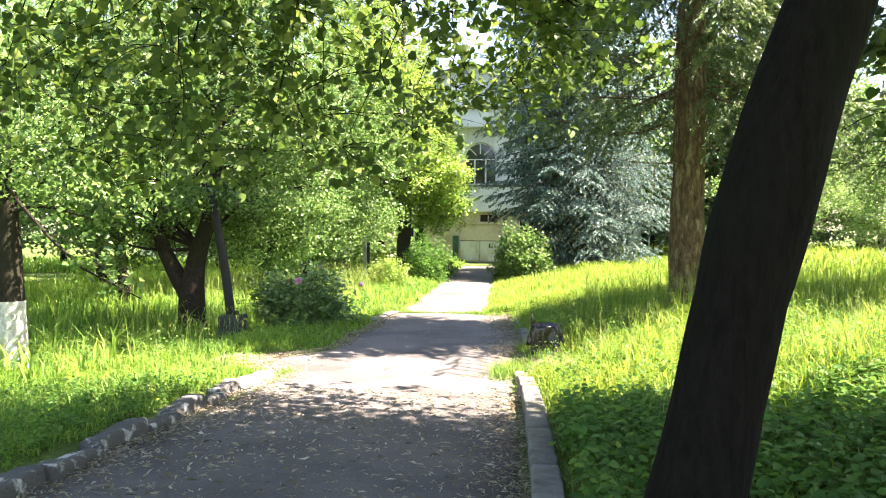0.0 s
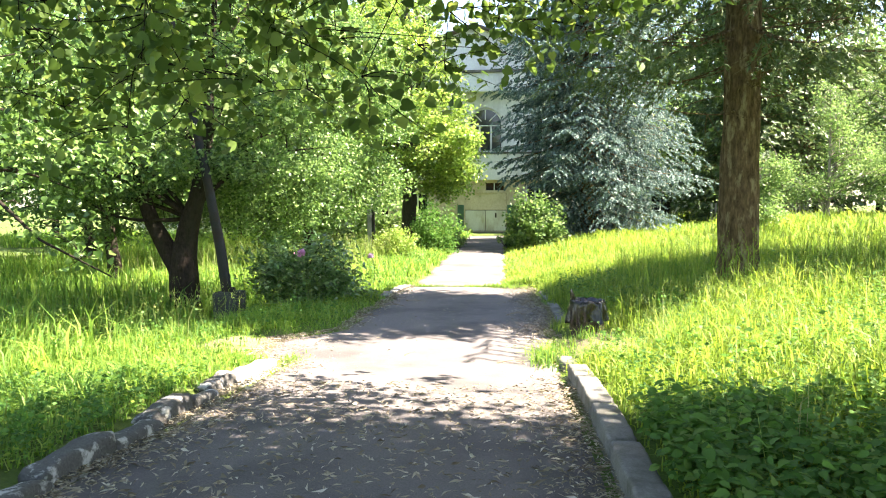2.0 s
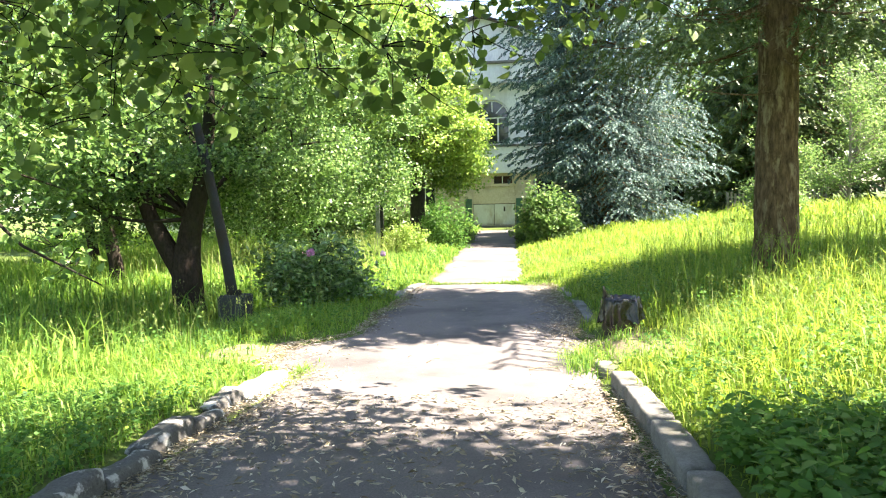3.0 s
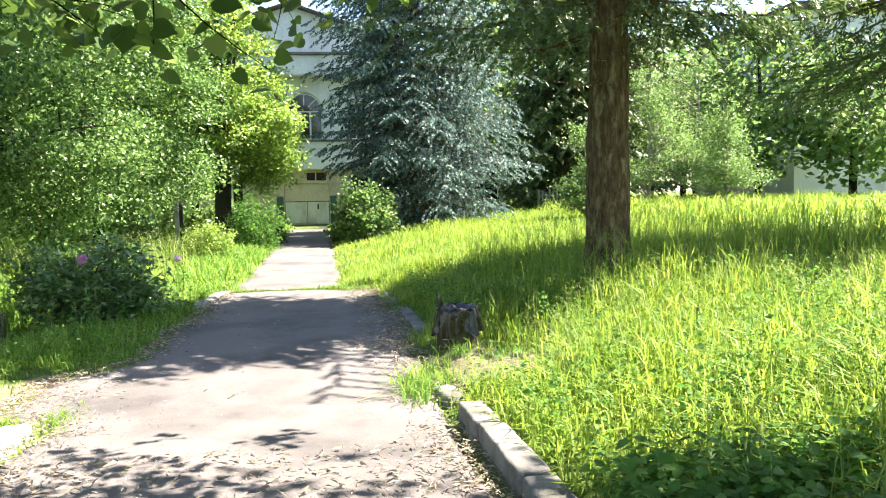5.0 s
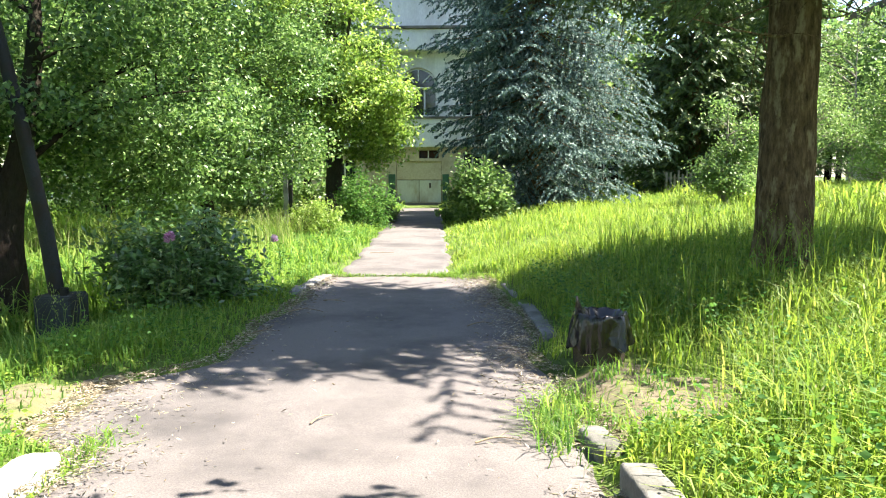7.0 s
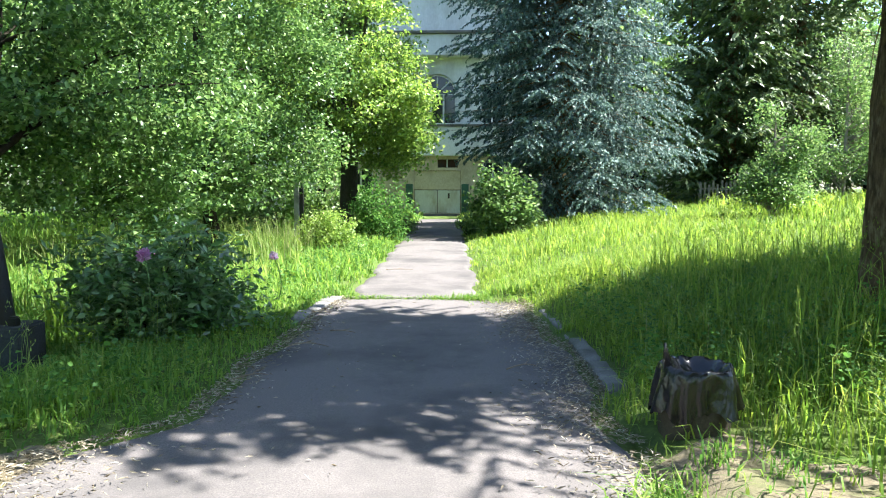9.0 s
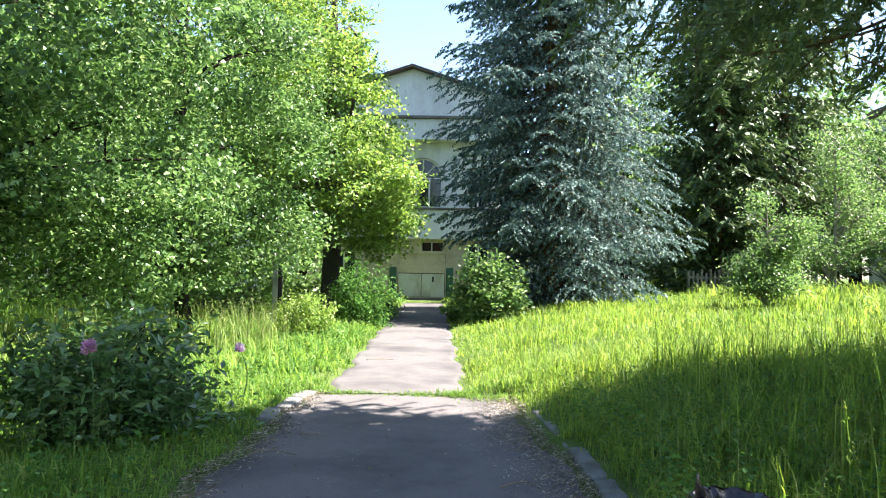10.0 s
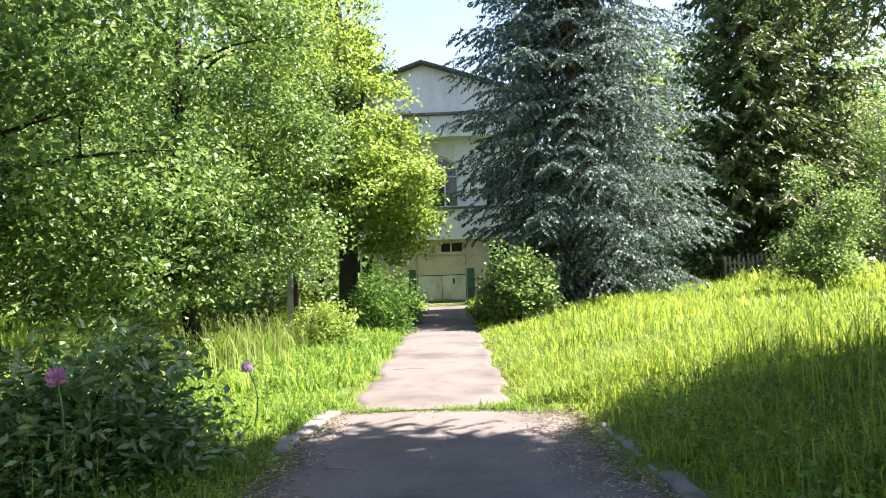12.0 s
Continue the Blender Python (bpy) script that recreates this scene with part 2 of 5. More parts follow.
def leaves(centres, length, width, droop=0.5, fold=0.25, along=None):
    """Folded leaves, two triangles each, hanging by droop (0 flat, 1 down)."""
    n = len(centres)
    heading = unit(RNG.normal(size=(n, 3)) * [1, 1, 0.6] - [0, 0, droop]) if along is None else along
    side = unit(np.cross(heading, unit(RNG.normal(size=(n, 3)) + [0, 0, 1.3])))
    up = np.cross(side, heading)
    ln = (length * RNG.uniform(0.65, 1.25, n))[:, None]
    wd = (width * RNG.uniform(0.65, 1.2, n))[:, None]
    base = centres - heading * ln * 0.5
    tip = centres + heading * ln * 0.5
    mid = centres - heading * ln * 0.08
    left = mid + side * wd * 0.5 + up * wd * fold
    right = mid - side * wd * 0.5 + up * wd * fold
    v = np.stack([base, left, tip, right], 1).reshape(-1, 3)
    i = np.arange(n)[:, None] * 4
    f = np.concatenate([i + [0, 2, 1], i + [0, 3, 2]])
    return v, f


def round_leaves(centres, size, droop=0.6):
    """Broad heart-shaped leaves of twelve triangles for foliage near the eye."""
    n = len(centres)
    heading = unit(RNG.normal(size=(n, 3)) * [1, 1, 0.5] - [0, 0, droop])
    side = unit(np.cross(heading, unit(RNG.normal(size=(n, 3)) + [0, 0, 0.8])))
    up = np.cross(side, heading)
    out = [(-0.42, 0.0, 0), (-0.52, 0.2, 0.03), (-0.42, 0.42, 0.07), (-0.12, 0.52, 0.1), (0.2, 0.4, 0.06), (0.42, 0.18, 0.01), (0.62, 0.0, -0.06)]
    shape = out + [(a, -b, c) for a, b, c in out[-2:0:-1]] + [(-0.05, 0, 0)]
    s = (size * RNG.uniform(0.6, 1.2, n))[:, None]
    v = np.stack([centres + s * (a * heading + b * side + c * up) for a, b, c in shape], 1).reshape(-1, 3)
    k = len(shape)
    i = np.arange(n)[:, None] * k
    f = np.concatenate([i + [k - 1, j, (j + 1) % (k - 1)] for j in range(k - 1)])
    return v, f


def broad_leaves(centres, size, along):
    """Pointed oval leaves of four triangles for the weeds near the eye."""
    n = len(centres)
    side = unit(np.cross(along, unit(RNG.normal(size=(n, 3)) * 0.4 + [0, 0, 1.0])))
    up = np.cross(side, along)
    out = [(-0.5, 0, 0), (-0.28, 0.3, 0.1), (0.12, 0.34, 0.1), (0.56, 0, -0.08), (0.12, -0.34, 0.1), (-0.28, -0.3, 0.1)]
    s = size[:, None] * 1.25
    v = np.stack([centres + s * (a * along + b * side + c * up) for a, b, c in out], 1).reshape(-1, 3)
    i = np.arange(n)[:, None] * 6
    return v, np.concatenate([i + [0, 2, 1], i + [0, 3, 2], i + [0, 4, 3], i + [0, 5, 4]])


def join_raw(pieces):
    vs, fs, at = [], [], 0
    for v, f in pieces:
        vs.append(v)
        fs.append(f + at)
        at += len(v)
    return np.concatenate(vs), np.concatenate(fs)


def curve_to(a, b, sag=0.15, n=7, bend=0.25):
    a, b = np.asarray(a, float), np.asarray(b, float)
    s = np.linspace(0, 1, n)[:, None]
    span = np.linalg.norm(b - a)
    p = a + (b - a) * s
    p[:, 2] += (np.sin(np.pi * s[:, 0])) * span * sag
    p += np.sin(np.pi * s) * RNG.normal(size=3) * span * bend * 0.3
    return p


def blobs(shapes, n, shell=0.5):
    """n points in a set of ellipsoids (x, y, z, rx, ry, rz), weighted to the outside."""
    vol = np.array([s[3] * s[4] * s[5] for s in shapes]) ** 0.67
    pick = RNG.choice(len(shapes), n, p=vol / vol.sum())
    d = unit(RNG.normal(size=(n, 3)))
    r = RNG.uniform(shell, 1.0, n) ** 0.7
    arr = np.array(shapes)[pick]
    return arr[:, :3] + d * r[:, None] * arr[:, 3:6]


# ---- the lie of the land ----
def smooth(a, b, v):
    s = np.clip((v - a) / (b - a), 0, 1)
    return s * s * (3 - 2 * s)


def path_mid(y):
    return np.where(y < 17, 0.38 + 0.0 * y, -0.044 * (y - 17))


def path_left(y):
    wob = 0.05 * np.sin(y * 2.3) + 0.04 * np.sin(y * 5.1 + 1)
    wide = smooth(8.8, 9.5, y) * (1 - smooth(10.3, 11.6, y)) * 0.55
    first = -1.12 - wide + 0.0 * y
    second = -0.97 - 0.044 * (y - 17)
    return np.where(y < 17, first, second) + wob * np.where(y < 9, 0.2, 1.0)


def path_right(y):
    wob = 0.05 * np.sin(y * 1.9 + 2) + 0.04 * np.sin(y * 4.7)
    first = 2.12 - 0.05 * (np.minimum(y, 9) - 5) - 0.06 * smooth(9, 12, y) + 0.1 * smooth(8.8, 9.4, y) * (1 - smooth(10.6, 11.4, y)) - 0.35 * smooth(13, 16.5, y)
    second = 0.97 - 0.044 * (y - 17)
    return np.where(y < 17, first, second) + wob * np.where(y < 9, 0.2, 1.0)


def path_z(y):
    return 0.032 * np.maximum(9.5 - y, 0)


def land(x, y):
    x, y = np.asarray(x, float), np.asarray(y, float)
    z = path_z(np.maximum(y, -15))
    r = np.maximum(x - path_right(y), 0)
    l = np.maximum(path_left(y) - x, 0)
    z = z + 0.10 * smooth(0.0, 0.3, r) + 0.42 * smooth(0.3, 4.0, r) + 0.45 * smooth(3.0, 13.0, r)
    z = z + 0.05 * smooth(0.0, 0.3, l) - 0.30 * smooth(0.4, 3.0, l)
    rough = 0.05 * np.sin(x * 1.3 + 0.4 * y) * np.sin(y * 1.1 - 0.5 * x)
    return z + rough * smooth(0.2, 1.5, r + l) - 0.03 * (r + l <= 0)


gx = np.unique(np.concatenate([np.linspace(-8, 10, 121), 10 + np.geomspace(0.3, 900, 40), -8 - np.geomspace(0.3, 900, 40)]))
gy = np.unique(np.concatenate([np.linspace(-2, 50, 174), 50 + np.geomspace(0.4, 900, 34), -2 - np.geomspace(0.3, 900, 34)]))
GX, GY = np.meshgrid(gx, gy)
gv = np.stack([GX, GY, land(GX, GY)], -1).reshape(-1, 3)
ii = (np.arange(len(gy) - 1)[:, None] * len(gx) + np.arange(len(gx) - 1)[None]).ravel()
gf = np.stack([ii, ii + 1, ii + 1 + len(gx), ii + len(gx)], 1)
tagged(link("ground", raw_mesh("ground", gv, gf, True), M_SOIL), "mossy dark soil under a rough meadow", "ground", kind="structure")


def strip(name, y0, y1, lift, material, label, inset=0.0, crown=0.015):
    ys = np.arange(y0, y1 + 0.01, 0.12)
    s = np.linspace(0, 1, 25)
    l, r = path_left(ys) + inset, path_right(ys) - inset
    X = l[:, None] + (r - l)[:, None] * s
    Y = np.repeat(ys[:, None], len(s), 1)
    Z = path_z(ys)[:, None] + lift + crown * np.sin(np.pi * s)[None] + 0.008 * np.sin(X * 2.1 + Y) * np.sin(Y * 1.7)
    Z[:, [0, -1]] -= 0.07
    v = np.stack([X, Y, Z], -1).reshape(-1, 3)
    i = (np.arange(len(ys) - 1)[:, None] * len(s) + np.arange(len(s) - 1)[None]).ravel()
    f = np.stack([i, i + 1, i + 1 + len(s), i + len(s)], 1)
    return tagged(link(name, raw_mesh(name, v, f, True), material), label, "path", kind="structure")


strip("pavement_1", -12, 16.92, 0.0, M_ASPHALT, "old grey asphalt path with worn edges and leaf litter")
strip("pavement_2", 16.91, 43.0, 0.012, M_ASPHALT, "narrow old asphalt path leading to the white house")

def soil_patch(name, cx, cy, rx, ry, label):
    """A thin irregular spread of bare dusty soil on the ground."""
    n, rings = 40, 6
    v = []
    for k in range(rings + 1):
        for i in range(n):
            a = 6.2832 * i / n
            q = k / rings * (1 + 0.22 * math.sin(3 * a + cx) + 0.13 * math.sin(7 * a + cy))
            x, y = cx + rx * q * math.cos(a), cy + ry * q * math.sin(a)
            v.append((x, y, float(land(x, y)) + 0.014 - 0.03 * (k == rings)))
    f = [(k * n + i, k * n + (i + 1) % n, (k + 1) * n + (i + 1) % n, (k + 1) * n + i) for k in range(rings) for i in range(n)]
    return tagged(link(name, raw_mesh(name, v, f, True), M_LITTER_SOIL), label, "soil", kind="structure")


soil_patch("ground_patch_1", 2.42, 10.1, 0.75, 0.8, "bare pale dusty soil with dry litter beside the bin")
soil_patch("ground_patch_2", -1.75, 9.95, 0.7, 0.75, "bare pale soil with dry clippings beside the path")

# ---- kerbs ----
def kerb_stone(cx, cy, top, length, width, height, yaw, tilt, lean, material, label, group, wear=1.0):
    """One kerb stone, long in y, worn at its edges."""
    bm = bmesh.new()
    off = Vector((cx * 3.1, cy * 2.7, 0))
    rnd = 0.016 + 0.016 * wear
    section = []
    for qx, qz, a0 in ((1, 0, 0), (-1, 0, 90), (-1, -1, 180), (1, -1, 270)):
        mx, mz = qx * (width / 2 - rnd), -rnd if qz == 0 else rnd - height
        section += [(mx + rnd * math.cos(radians(a0 + k)), mz + rnd * math.sin(radians(a0 + k))) for k in (0, 30, 60, 90)]
        if a0 == 0:
            section += [(width / 2 * q, 0.0) for q in (0.4, 0.0, -0.4)]
    steps = max(int(length / 0.05), 6)
    rows = []
    for i in range(steps + 1):
        y = length * (i / steps - 0.5)
        shrink = 1 - 0.13 * max(0.0, 1 - (length / 2 - abs(y)) / (rnd * 1.3)) ** 2
        row = []
        for x, z in section:
            p = Vector((x * shrink, y, (z + height / 2) * (0.4 + 0.6 * shrink) - height / 2))
            p += wear * 0.015 * noise.noise_vector(p * 6 + off) + 0.005 * noise.noise_vector(p * 20 + off)
            row.append(bm.verts.new(p))
        rows.append(row)
    m = len(section)
    for low, high in zip(rows, rows[1:]):
        for k in range(m):
            bm.faces.new((low[k], low[(k + 1) % m], high[(k + 1) % m], high[k]))
    bm.faces.new(rows[0]), bm.faces.new(rows[-1][::-1])
    ob = part("kerb_stone", bm, material, smooth=True)
    ob.matrix_world = pose(cx, cy, top, tilt, lean, yaw)
    return tagged(ob, label, "kerb", group)


RIGHT_KERB = [(2.19, 3.42, 0.96, 0), (2.22, 4.44, 1.0, 1.0), (2.19, 5.50, 1.0, 1.8), (2.15, 6.53, 0.98, 2.2), (2.1, 7.55, 1.0, 3.2), (2.04, 8.35, 0.56, 3.8)]
for x, y, ln, yaw in RIGHT_KERB:
    kerb_stone(x, y, path_z(y) + 0.155, ln, 0.19, 0.34, yaw, -1.8, 0.6, M_KERB, "worn grey concrete kerb stone beside the path", "stones of the kerb at the meadow", 0.4)
LEFT_KERB = [(-1.25, 2.9, 0.98, 1, 3), (-1.24, 3.9, 0.96, -2, -4), (-1.2, 4.74, 0.68, 3, -8), (-1.24, 5.42, 0.66, -3, -4), (-1.19, 6.06, 0.62, 3, -9), (-1.25, 6.66, 0.56, -4, -5), (-1.2, 7.2, 0.52, 5, -11), (-1.26, 7.7, 0.5, -2, -7)]
for i, (x, y, ln, yaw, lean) in enumerate(LEFT_KERB):
    kerb_stone(x + 0.032 * (8.2 - y), y, path_z(y) + (0.135, 0.12, 0.1, 0.135, 0.09, 0.125, 0.08, 0.115)[i], ln, 0.2, 0.34, yaw, (-2, 1, -6, 3, -4, 5, -7, 2)[i], lean, M_KERB_OLD,
               "broken tilted grey kerb stone with peeling whitewash", "stones of the broken kerb", 1.5)
kerb_stone(-1.2, 8.4, 0.13, 0.92, 0.2, 0.34, -2, -2, -5, M_KERB_WHITE, "whitewashed kerb stone at the sunlit path edge", "stones of the broken kerb")
for x, y, ln, yaw in [(-1.22, 15.3, 0.6, 4), (-1.16, 15.98, 0.6, -4), (-1.12, 16.6, 0.5, -10)]:
    kerb_stone(x, y, 0.06, ln, 0.18, 0.3, yaw, 1, 4, M_KERB, "low pale kerb stone half sunk in grass", "stones of the far kerb")
for x, y, ln, yaw in [(1.95, 9.25, 0.34, 12), (1.98, 12.6, 0.9, 2), (1.93, 13.6, 0.95, 3), (1.86, 14.6, 0.95, 4), (1.78, 15.5, 0.8, 6)]:
    kerb_stone(x, y, 0.06 if y > 10 else 0.1, ln, 0.17, 0.3, yaw, 1, -4, M_KERB, "sunken mossy kerb stone under leaf litter", "stones of the sunken kerb")


# ---- the white house ----
HY = 48.3
house = thing("house", (-2.3, HY, 0), "old white plastered two-storey house with an arched window and a gable", "house")


def house_part(name, bm, material, label="", parent=None):
    for v in bm.verts:
        v.co -= Vector((-2.3, HY, 0))
    return part(name, bm, material, parent or house, label)


def holed_wall(x0, x1, z0, z1, y0, y1, holes):
    """A wall with rectangular openings (x0, x1, z0, z1), cut through its thickness."""
    bm = bmesh.new()
    xs = sorted({x0, x1, *[h[0] for h in holes], *[h[1] for h in holes]})
    zs = sorted({z0, z1, *[h[2] for h in holes], *[h[3] for h in holes]})
    for a, b in zip(xs, xs[1:]):
        for c, d in zip(zs, zs[1:]):
            mx, mz = (a + b) / 2, (c + d) / 2
            if not any(h[0] < mx < h[1] and h[2] < mz < h[3] for h in holes):
                box(bm, a, b, y0, y1, c, d)
    bmesh.ops.remove_doubles(bm, verts=bm.verts, dist=0.0005)
    inner = [f for f in bm.faces if sum(1 for g in bm.faces if g is not f and (g.calc_center_median() - f.calc_center_median()).length < 1e-4)]
    bmesh.ops.delete(bm, geom=inner, context="FACES_ONLY")
    return bm


def arch_spandrel(cx, r, z0, top, y0, y1):
    """What is left of the wall over an arch."""
    bm = bmesh.new()
    n = 16
    front = []
    for y in (y0, y1):
        row = []
        for i in range(n + 1):
            a = math.pi * i / n
            row.append((bm.verts.new((cx + r * math.cos(a), y, z0 + r * math.sin(a))), bm.verts.new((cx + r * math.cos(a), y, top))))
        front.append(row)
    for i in range(n):
        for row in front:
            bm.faces.new((row[i][0], row[i][1], row[i + 1][1], row[i + 1][0]))
        bm.faces.new((front[0][i][0], front[0][i + 1][0], front[1][i + 1][0], front[1][i][0]))
    return bm


WIN_R = 1.08
ARCHES = [-1.63, -4.6, 1.5, -7.2]
UPPER = [(c - WIN_R, c + WIN_R, 5.05, 6.75 + WIN_R + 0.02) for c in ARCHES if c != 1.5] + [(0.85, 2.0, 5.05, 7.2)]
LOWER = [(-1.58, -0.45, 2.66, 3.12), (-2.9, -0.28, 0.12, 2.5), (-6.6, -5.2, 0.9, 2.6), (0.9, 2.1, 1.0, 3.0)]
house_part("wall", holed_wall(-8.4, 3.8, -0.4, 3.3, HY, HY + 0.4, LOWER), M_WALL_BEIGE, "stained beige ground-floor wall")
house_part("wall", holed_wall(-8.4, 3.8, 5.0, 8.7, HY + 0.25, HY + 0.6, UPPER), M_WALL, "white plastered upper wall in shade")
for c in ARCHES:
    if c != 1.5:
        house_part("arch", arch_spandrel(c, WIN_R, 6.75, 6.75 + WIN_R + 0.02, HY + 0.25, HY + 0.6), M_WALL)
bm = bmesh.new()
box(bm, -8.5, 3.9, HY - 0.32, HY + 0.5, 3.3, 4.9, 0.02)
house_part("parapet", bm, M_WALL, "broad white plaster band under the windows")
bm = bmesh.new()
box(bm, -8.55, 3.95, HY - 0.42, HY + 0.3, 4.9, 5.02, 0.015)
house_part("sill_course", bm, M_PLINTH)
bm = bmesh.new()
box(bm, -8.6, 4.0, HY - 0.55, HY + 0.7, 8.7, 9.85, 0.03)
house_part("cornice", bm, M_WALL, "projecting white cornice band")
bm = bmesh.new()
box(bm, -8.75, 4.15, HY - 0.7, HY + 0.6, 9.85, 10.0, 0.02)
house_part("ledge", bm, M_PLINTH)
bm = bmesh.new()
tri = [(-8.4, 10.0), (3.8, 10.0), (3.8, 10.75), (-2.3, 12.75), (-8.4, 10.75)]
f1 = [bm.verts.new((x, HY + 0.1, z)) for x, z in tri]
f2 = [bm.verts.new((x, HY + 0.5, z)) for x, z in tri]
bm.faces.new(f1), bm.faces.new(f2[::-1])
for i in range(5):
    bm.faces.new((f1[i], f1[(i + 1) % 5], f2[(i + 1) % 5], f2[i]))
house_part("gable", bm, M_WALL, "white plastered gable")
for s in (-1, 1):
    bm = bmesh.new()
    pr = [(-2.3, 12.76), (-2.3 + s * 6.6, 12.76 - 6.6 * 0.328), (-2.3 + s * 6.6, 12.88 - 6.6 * 0.328), (-2.3, 12.9)]
    a = [bm.verts.new((x, HY - 0.45, z)) for x, z in pr]
    b = [bm.verts.new((x, HY + 12, z)) for x, z in pr]
    bm.faces.new(a), bm.faces.new(b[::-1])
    for i in range(4):
        bm.faces.new((a[i], a[(i + 1) % 4], b[(i + 1) % 4], b[i]))
    house_part("roof", bm, M_ROOF, "dark sheet metal roof slope")
bm = bmesh.new()
box(bm, -8.4, -8.05, HY + 0.6, HY + 12, -0.4, 10.6)
box(bm, 3.45, 3.8, HY + 0.6, HY + 12, -0.4, 10.6)
box(bm, -8.4, 3.8, HY + 11.7, HY + 12.05, -0.4, 10.6)
house_part("wall", bm, M_WALL)
# Sheets behind the windows: the rooms' shade is put into their dark colour.
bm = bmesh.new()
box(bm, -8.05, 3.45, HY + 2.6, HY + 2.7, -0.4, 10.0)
house_part("dim_wall_sheet", bm, M_DARK)
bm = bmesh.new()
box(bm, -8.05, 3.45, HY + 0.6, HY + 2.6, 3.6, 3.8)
house_part("dim_floor_sheet", bm, M_DARK)


def window_unit(x0, x1, z0, z1, y, arch_r=0.0, bars=2):
    w = house_part("window", holed_wall(x0, x1, z0, z1, y, y + 0.09, [(x0 + 0.08, x1 - 0.08, z0 + 0.08, z1 - 0.06)]), M_FRAME, "white painted wooden window frame")
    for i in range(1, bars + 1):
        bm = bmesh.new()
        x = x0 + (x1 - x0) * i / (bars + 1)
        box(bm, x - 0.05, x + 0.05, y - 0.01, y + 0.08, z0 + 0.08, z1 - 0.06)
        house_part("mullion", bm, M_FRAME, parent=w)
    bm = bmesh.new()
    box(bm, x0 + 0.08, x1 - 0.08, y + 0.03, y + 0.045, z0 + 0.08, z1 - 0.06)
    house_part("pane", bm, M_GLASS, "dark old glass", parent=w)
    if arch_r:
        cx = (x0 + x1) / 2
        bm = bmesh.new()
        n = 18
        rim = [[bm.verts.new((cx + r * math.cos(math.pi * i / n), yy, z1 + r * math.sin(math.pi * i / n))) for i in range(n + 1)]
               for r, yy in ((arch_r, y), (arch_r - 0.09, y), (arch_r - 0.09, y + 0.09))]
        for i in range(n):
            for a, b in ((0, 1), (1, 2)):
                bm.faces.new((rim[a][i], rim[a][i + 1], rim[b][i + 1], rim[b][i]))
        house_part("arch_frame", bm, M_FRAME, parent=w)
        for ang in (45, 90, 135):
            bm = bmesh.new()
            made = box(bm, 0.35, arch_r - 0.06, -0.01, 0.06, -0.03, 0.03)
            bmesh.ops.transform(bm, matrix=Matrix.Translation((cx, y, z1)) @ Matrix.Rotation(-radians(ang), 4, "Y"), verts=made)
            house_part("glazing_bar", bm, M_FRAME, parent=w)
        bm = bmesh.new()
        fan = [bm.verts.new((cx, y + 0.05, z1))] + [bm.verts.new((cx + (arch_r - 0.05) * math.cos(math.pi * i / n), y + 0.05, z1 + (arch_r - 0.05) * math.sin(math.pi * i / n))) for i in range(n + 1)]
        for i in range(1, n + 1):
            bm.faces.new((fan[0], fan[i], fan[i + 1]))
        house_part("pane", bm, M_GLASS, parent=w)


for c in ARCHES:
    if c != 1.5:
        window_unit(c - WIN_R + 0.01, c + WIN_R - 0.01, 5.06, 6.74, HY + 0.38, WIN_R - 0.01)
window_unit(0.86, 1.99, 5.06, 7.19, HY + 0.38, 0, 1)
window_unit(-6.59, -5.21, 0.91, 2.59, HY + 0.15, 0, 1)
window_unit(0.91, 2.09, 1.01, 2.99, HY + 0.15, 0, 1)
# A dark sheet fills the vent; its colour stands for the shade inside.
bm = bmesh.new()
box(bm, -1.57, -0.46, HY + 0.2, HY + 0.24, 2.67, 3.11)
house_part("vent_dark_sheet", bm, M_DARK, "dark sheet standing for the unlit opening over the gate")
bm = bmesh.new()
box(bm, -1.08, -1.02, HY + 0.06, HY + 0.12, 2.67, 3.11)
house_part("vent_bar", bm, M_FRAME)
gate = house_part("gate", (lambda b: (box(b, -2.88, -0.3, HY + 0.1, HY + 0.16, 1.44, 2.49), b)[1])(bmesh.new()), M_WALL_BEIGE, "closed double gate with beige upper boards")
for x0, x1 in ((-2.86, -1.6), (-1.57, -0.32)):
    bm = bmesh.new()
    box(bm, x0, x1, HY + 0.04, HY + 0.1, 0.14, 1.4, 0.01)
    leaf_ob = house_part("gate_leaf", bm, M_GATE, "pale painted metal gate leaf, rust-streaked", gate)
bm = bmesh.new()
box(bm, -1.0, -0.9, HY + 0.0, HY + 0.04, 0.95, 1.25, 0.01)
house_part("gate_lock", bm, M_DARK, "dark lock plate", gate)
for x in (-3.15, -0.04):
    bm = bmesh.new()
    box(bm, x - 0.2, x + 0.2, HY - 0.05, HY + 0.0, 0.05, 1.75, 0.01)
    house_part("green_panel", bm, M_GREEN_DOOR, "green painted boards beside the gate")
bm = bmesh.new()
box(bm, -3.4, 0.3, HY - 0.35, HY, -0.35, 0.08, 0.02)
house_part("threshold", bm, M_PLINTH, "dark stone threshold")
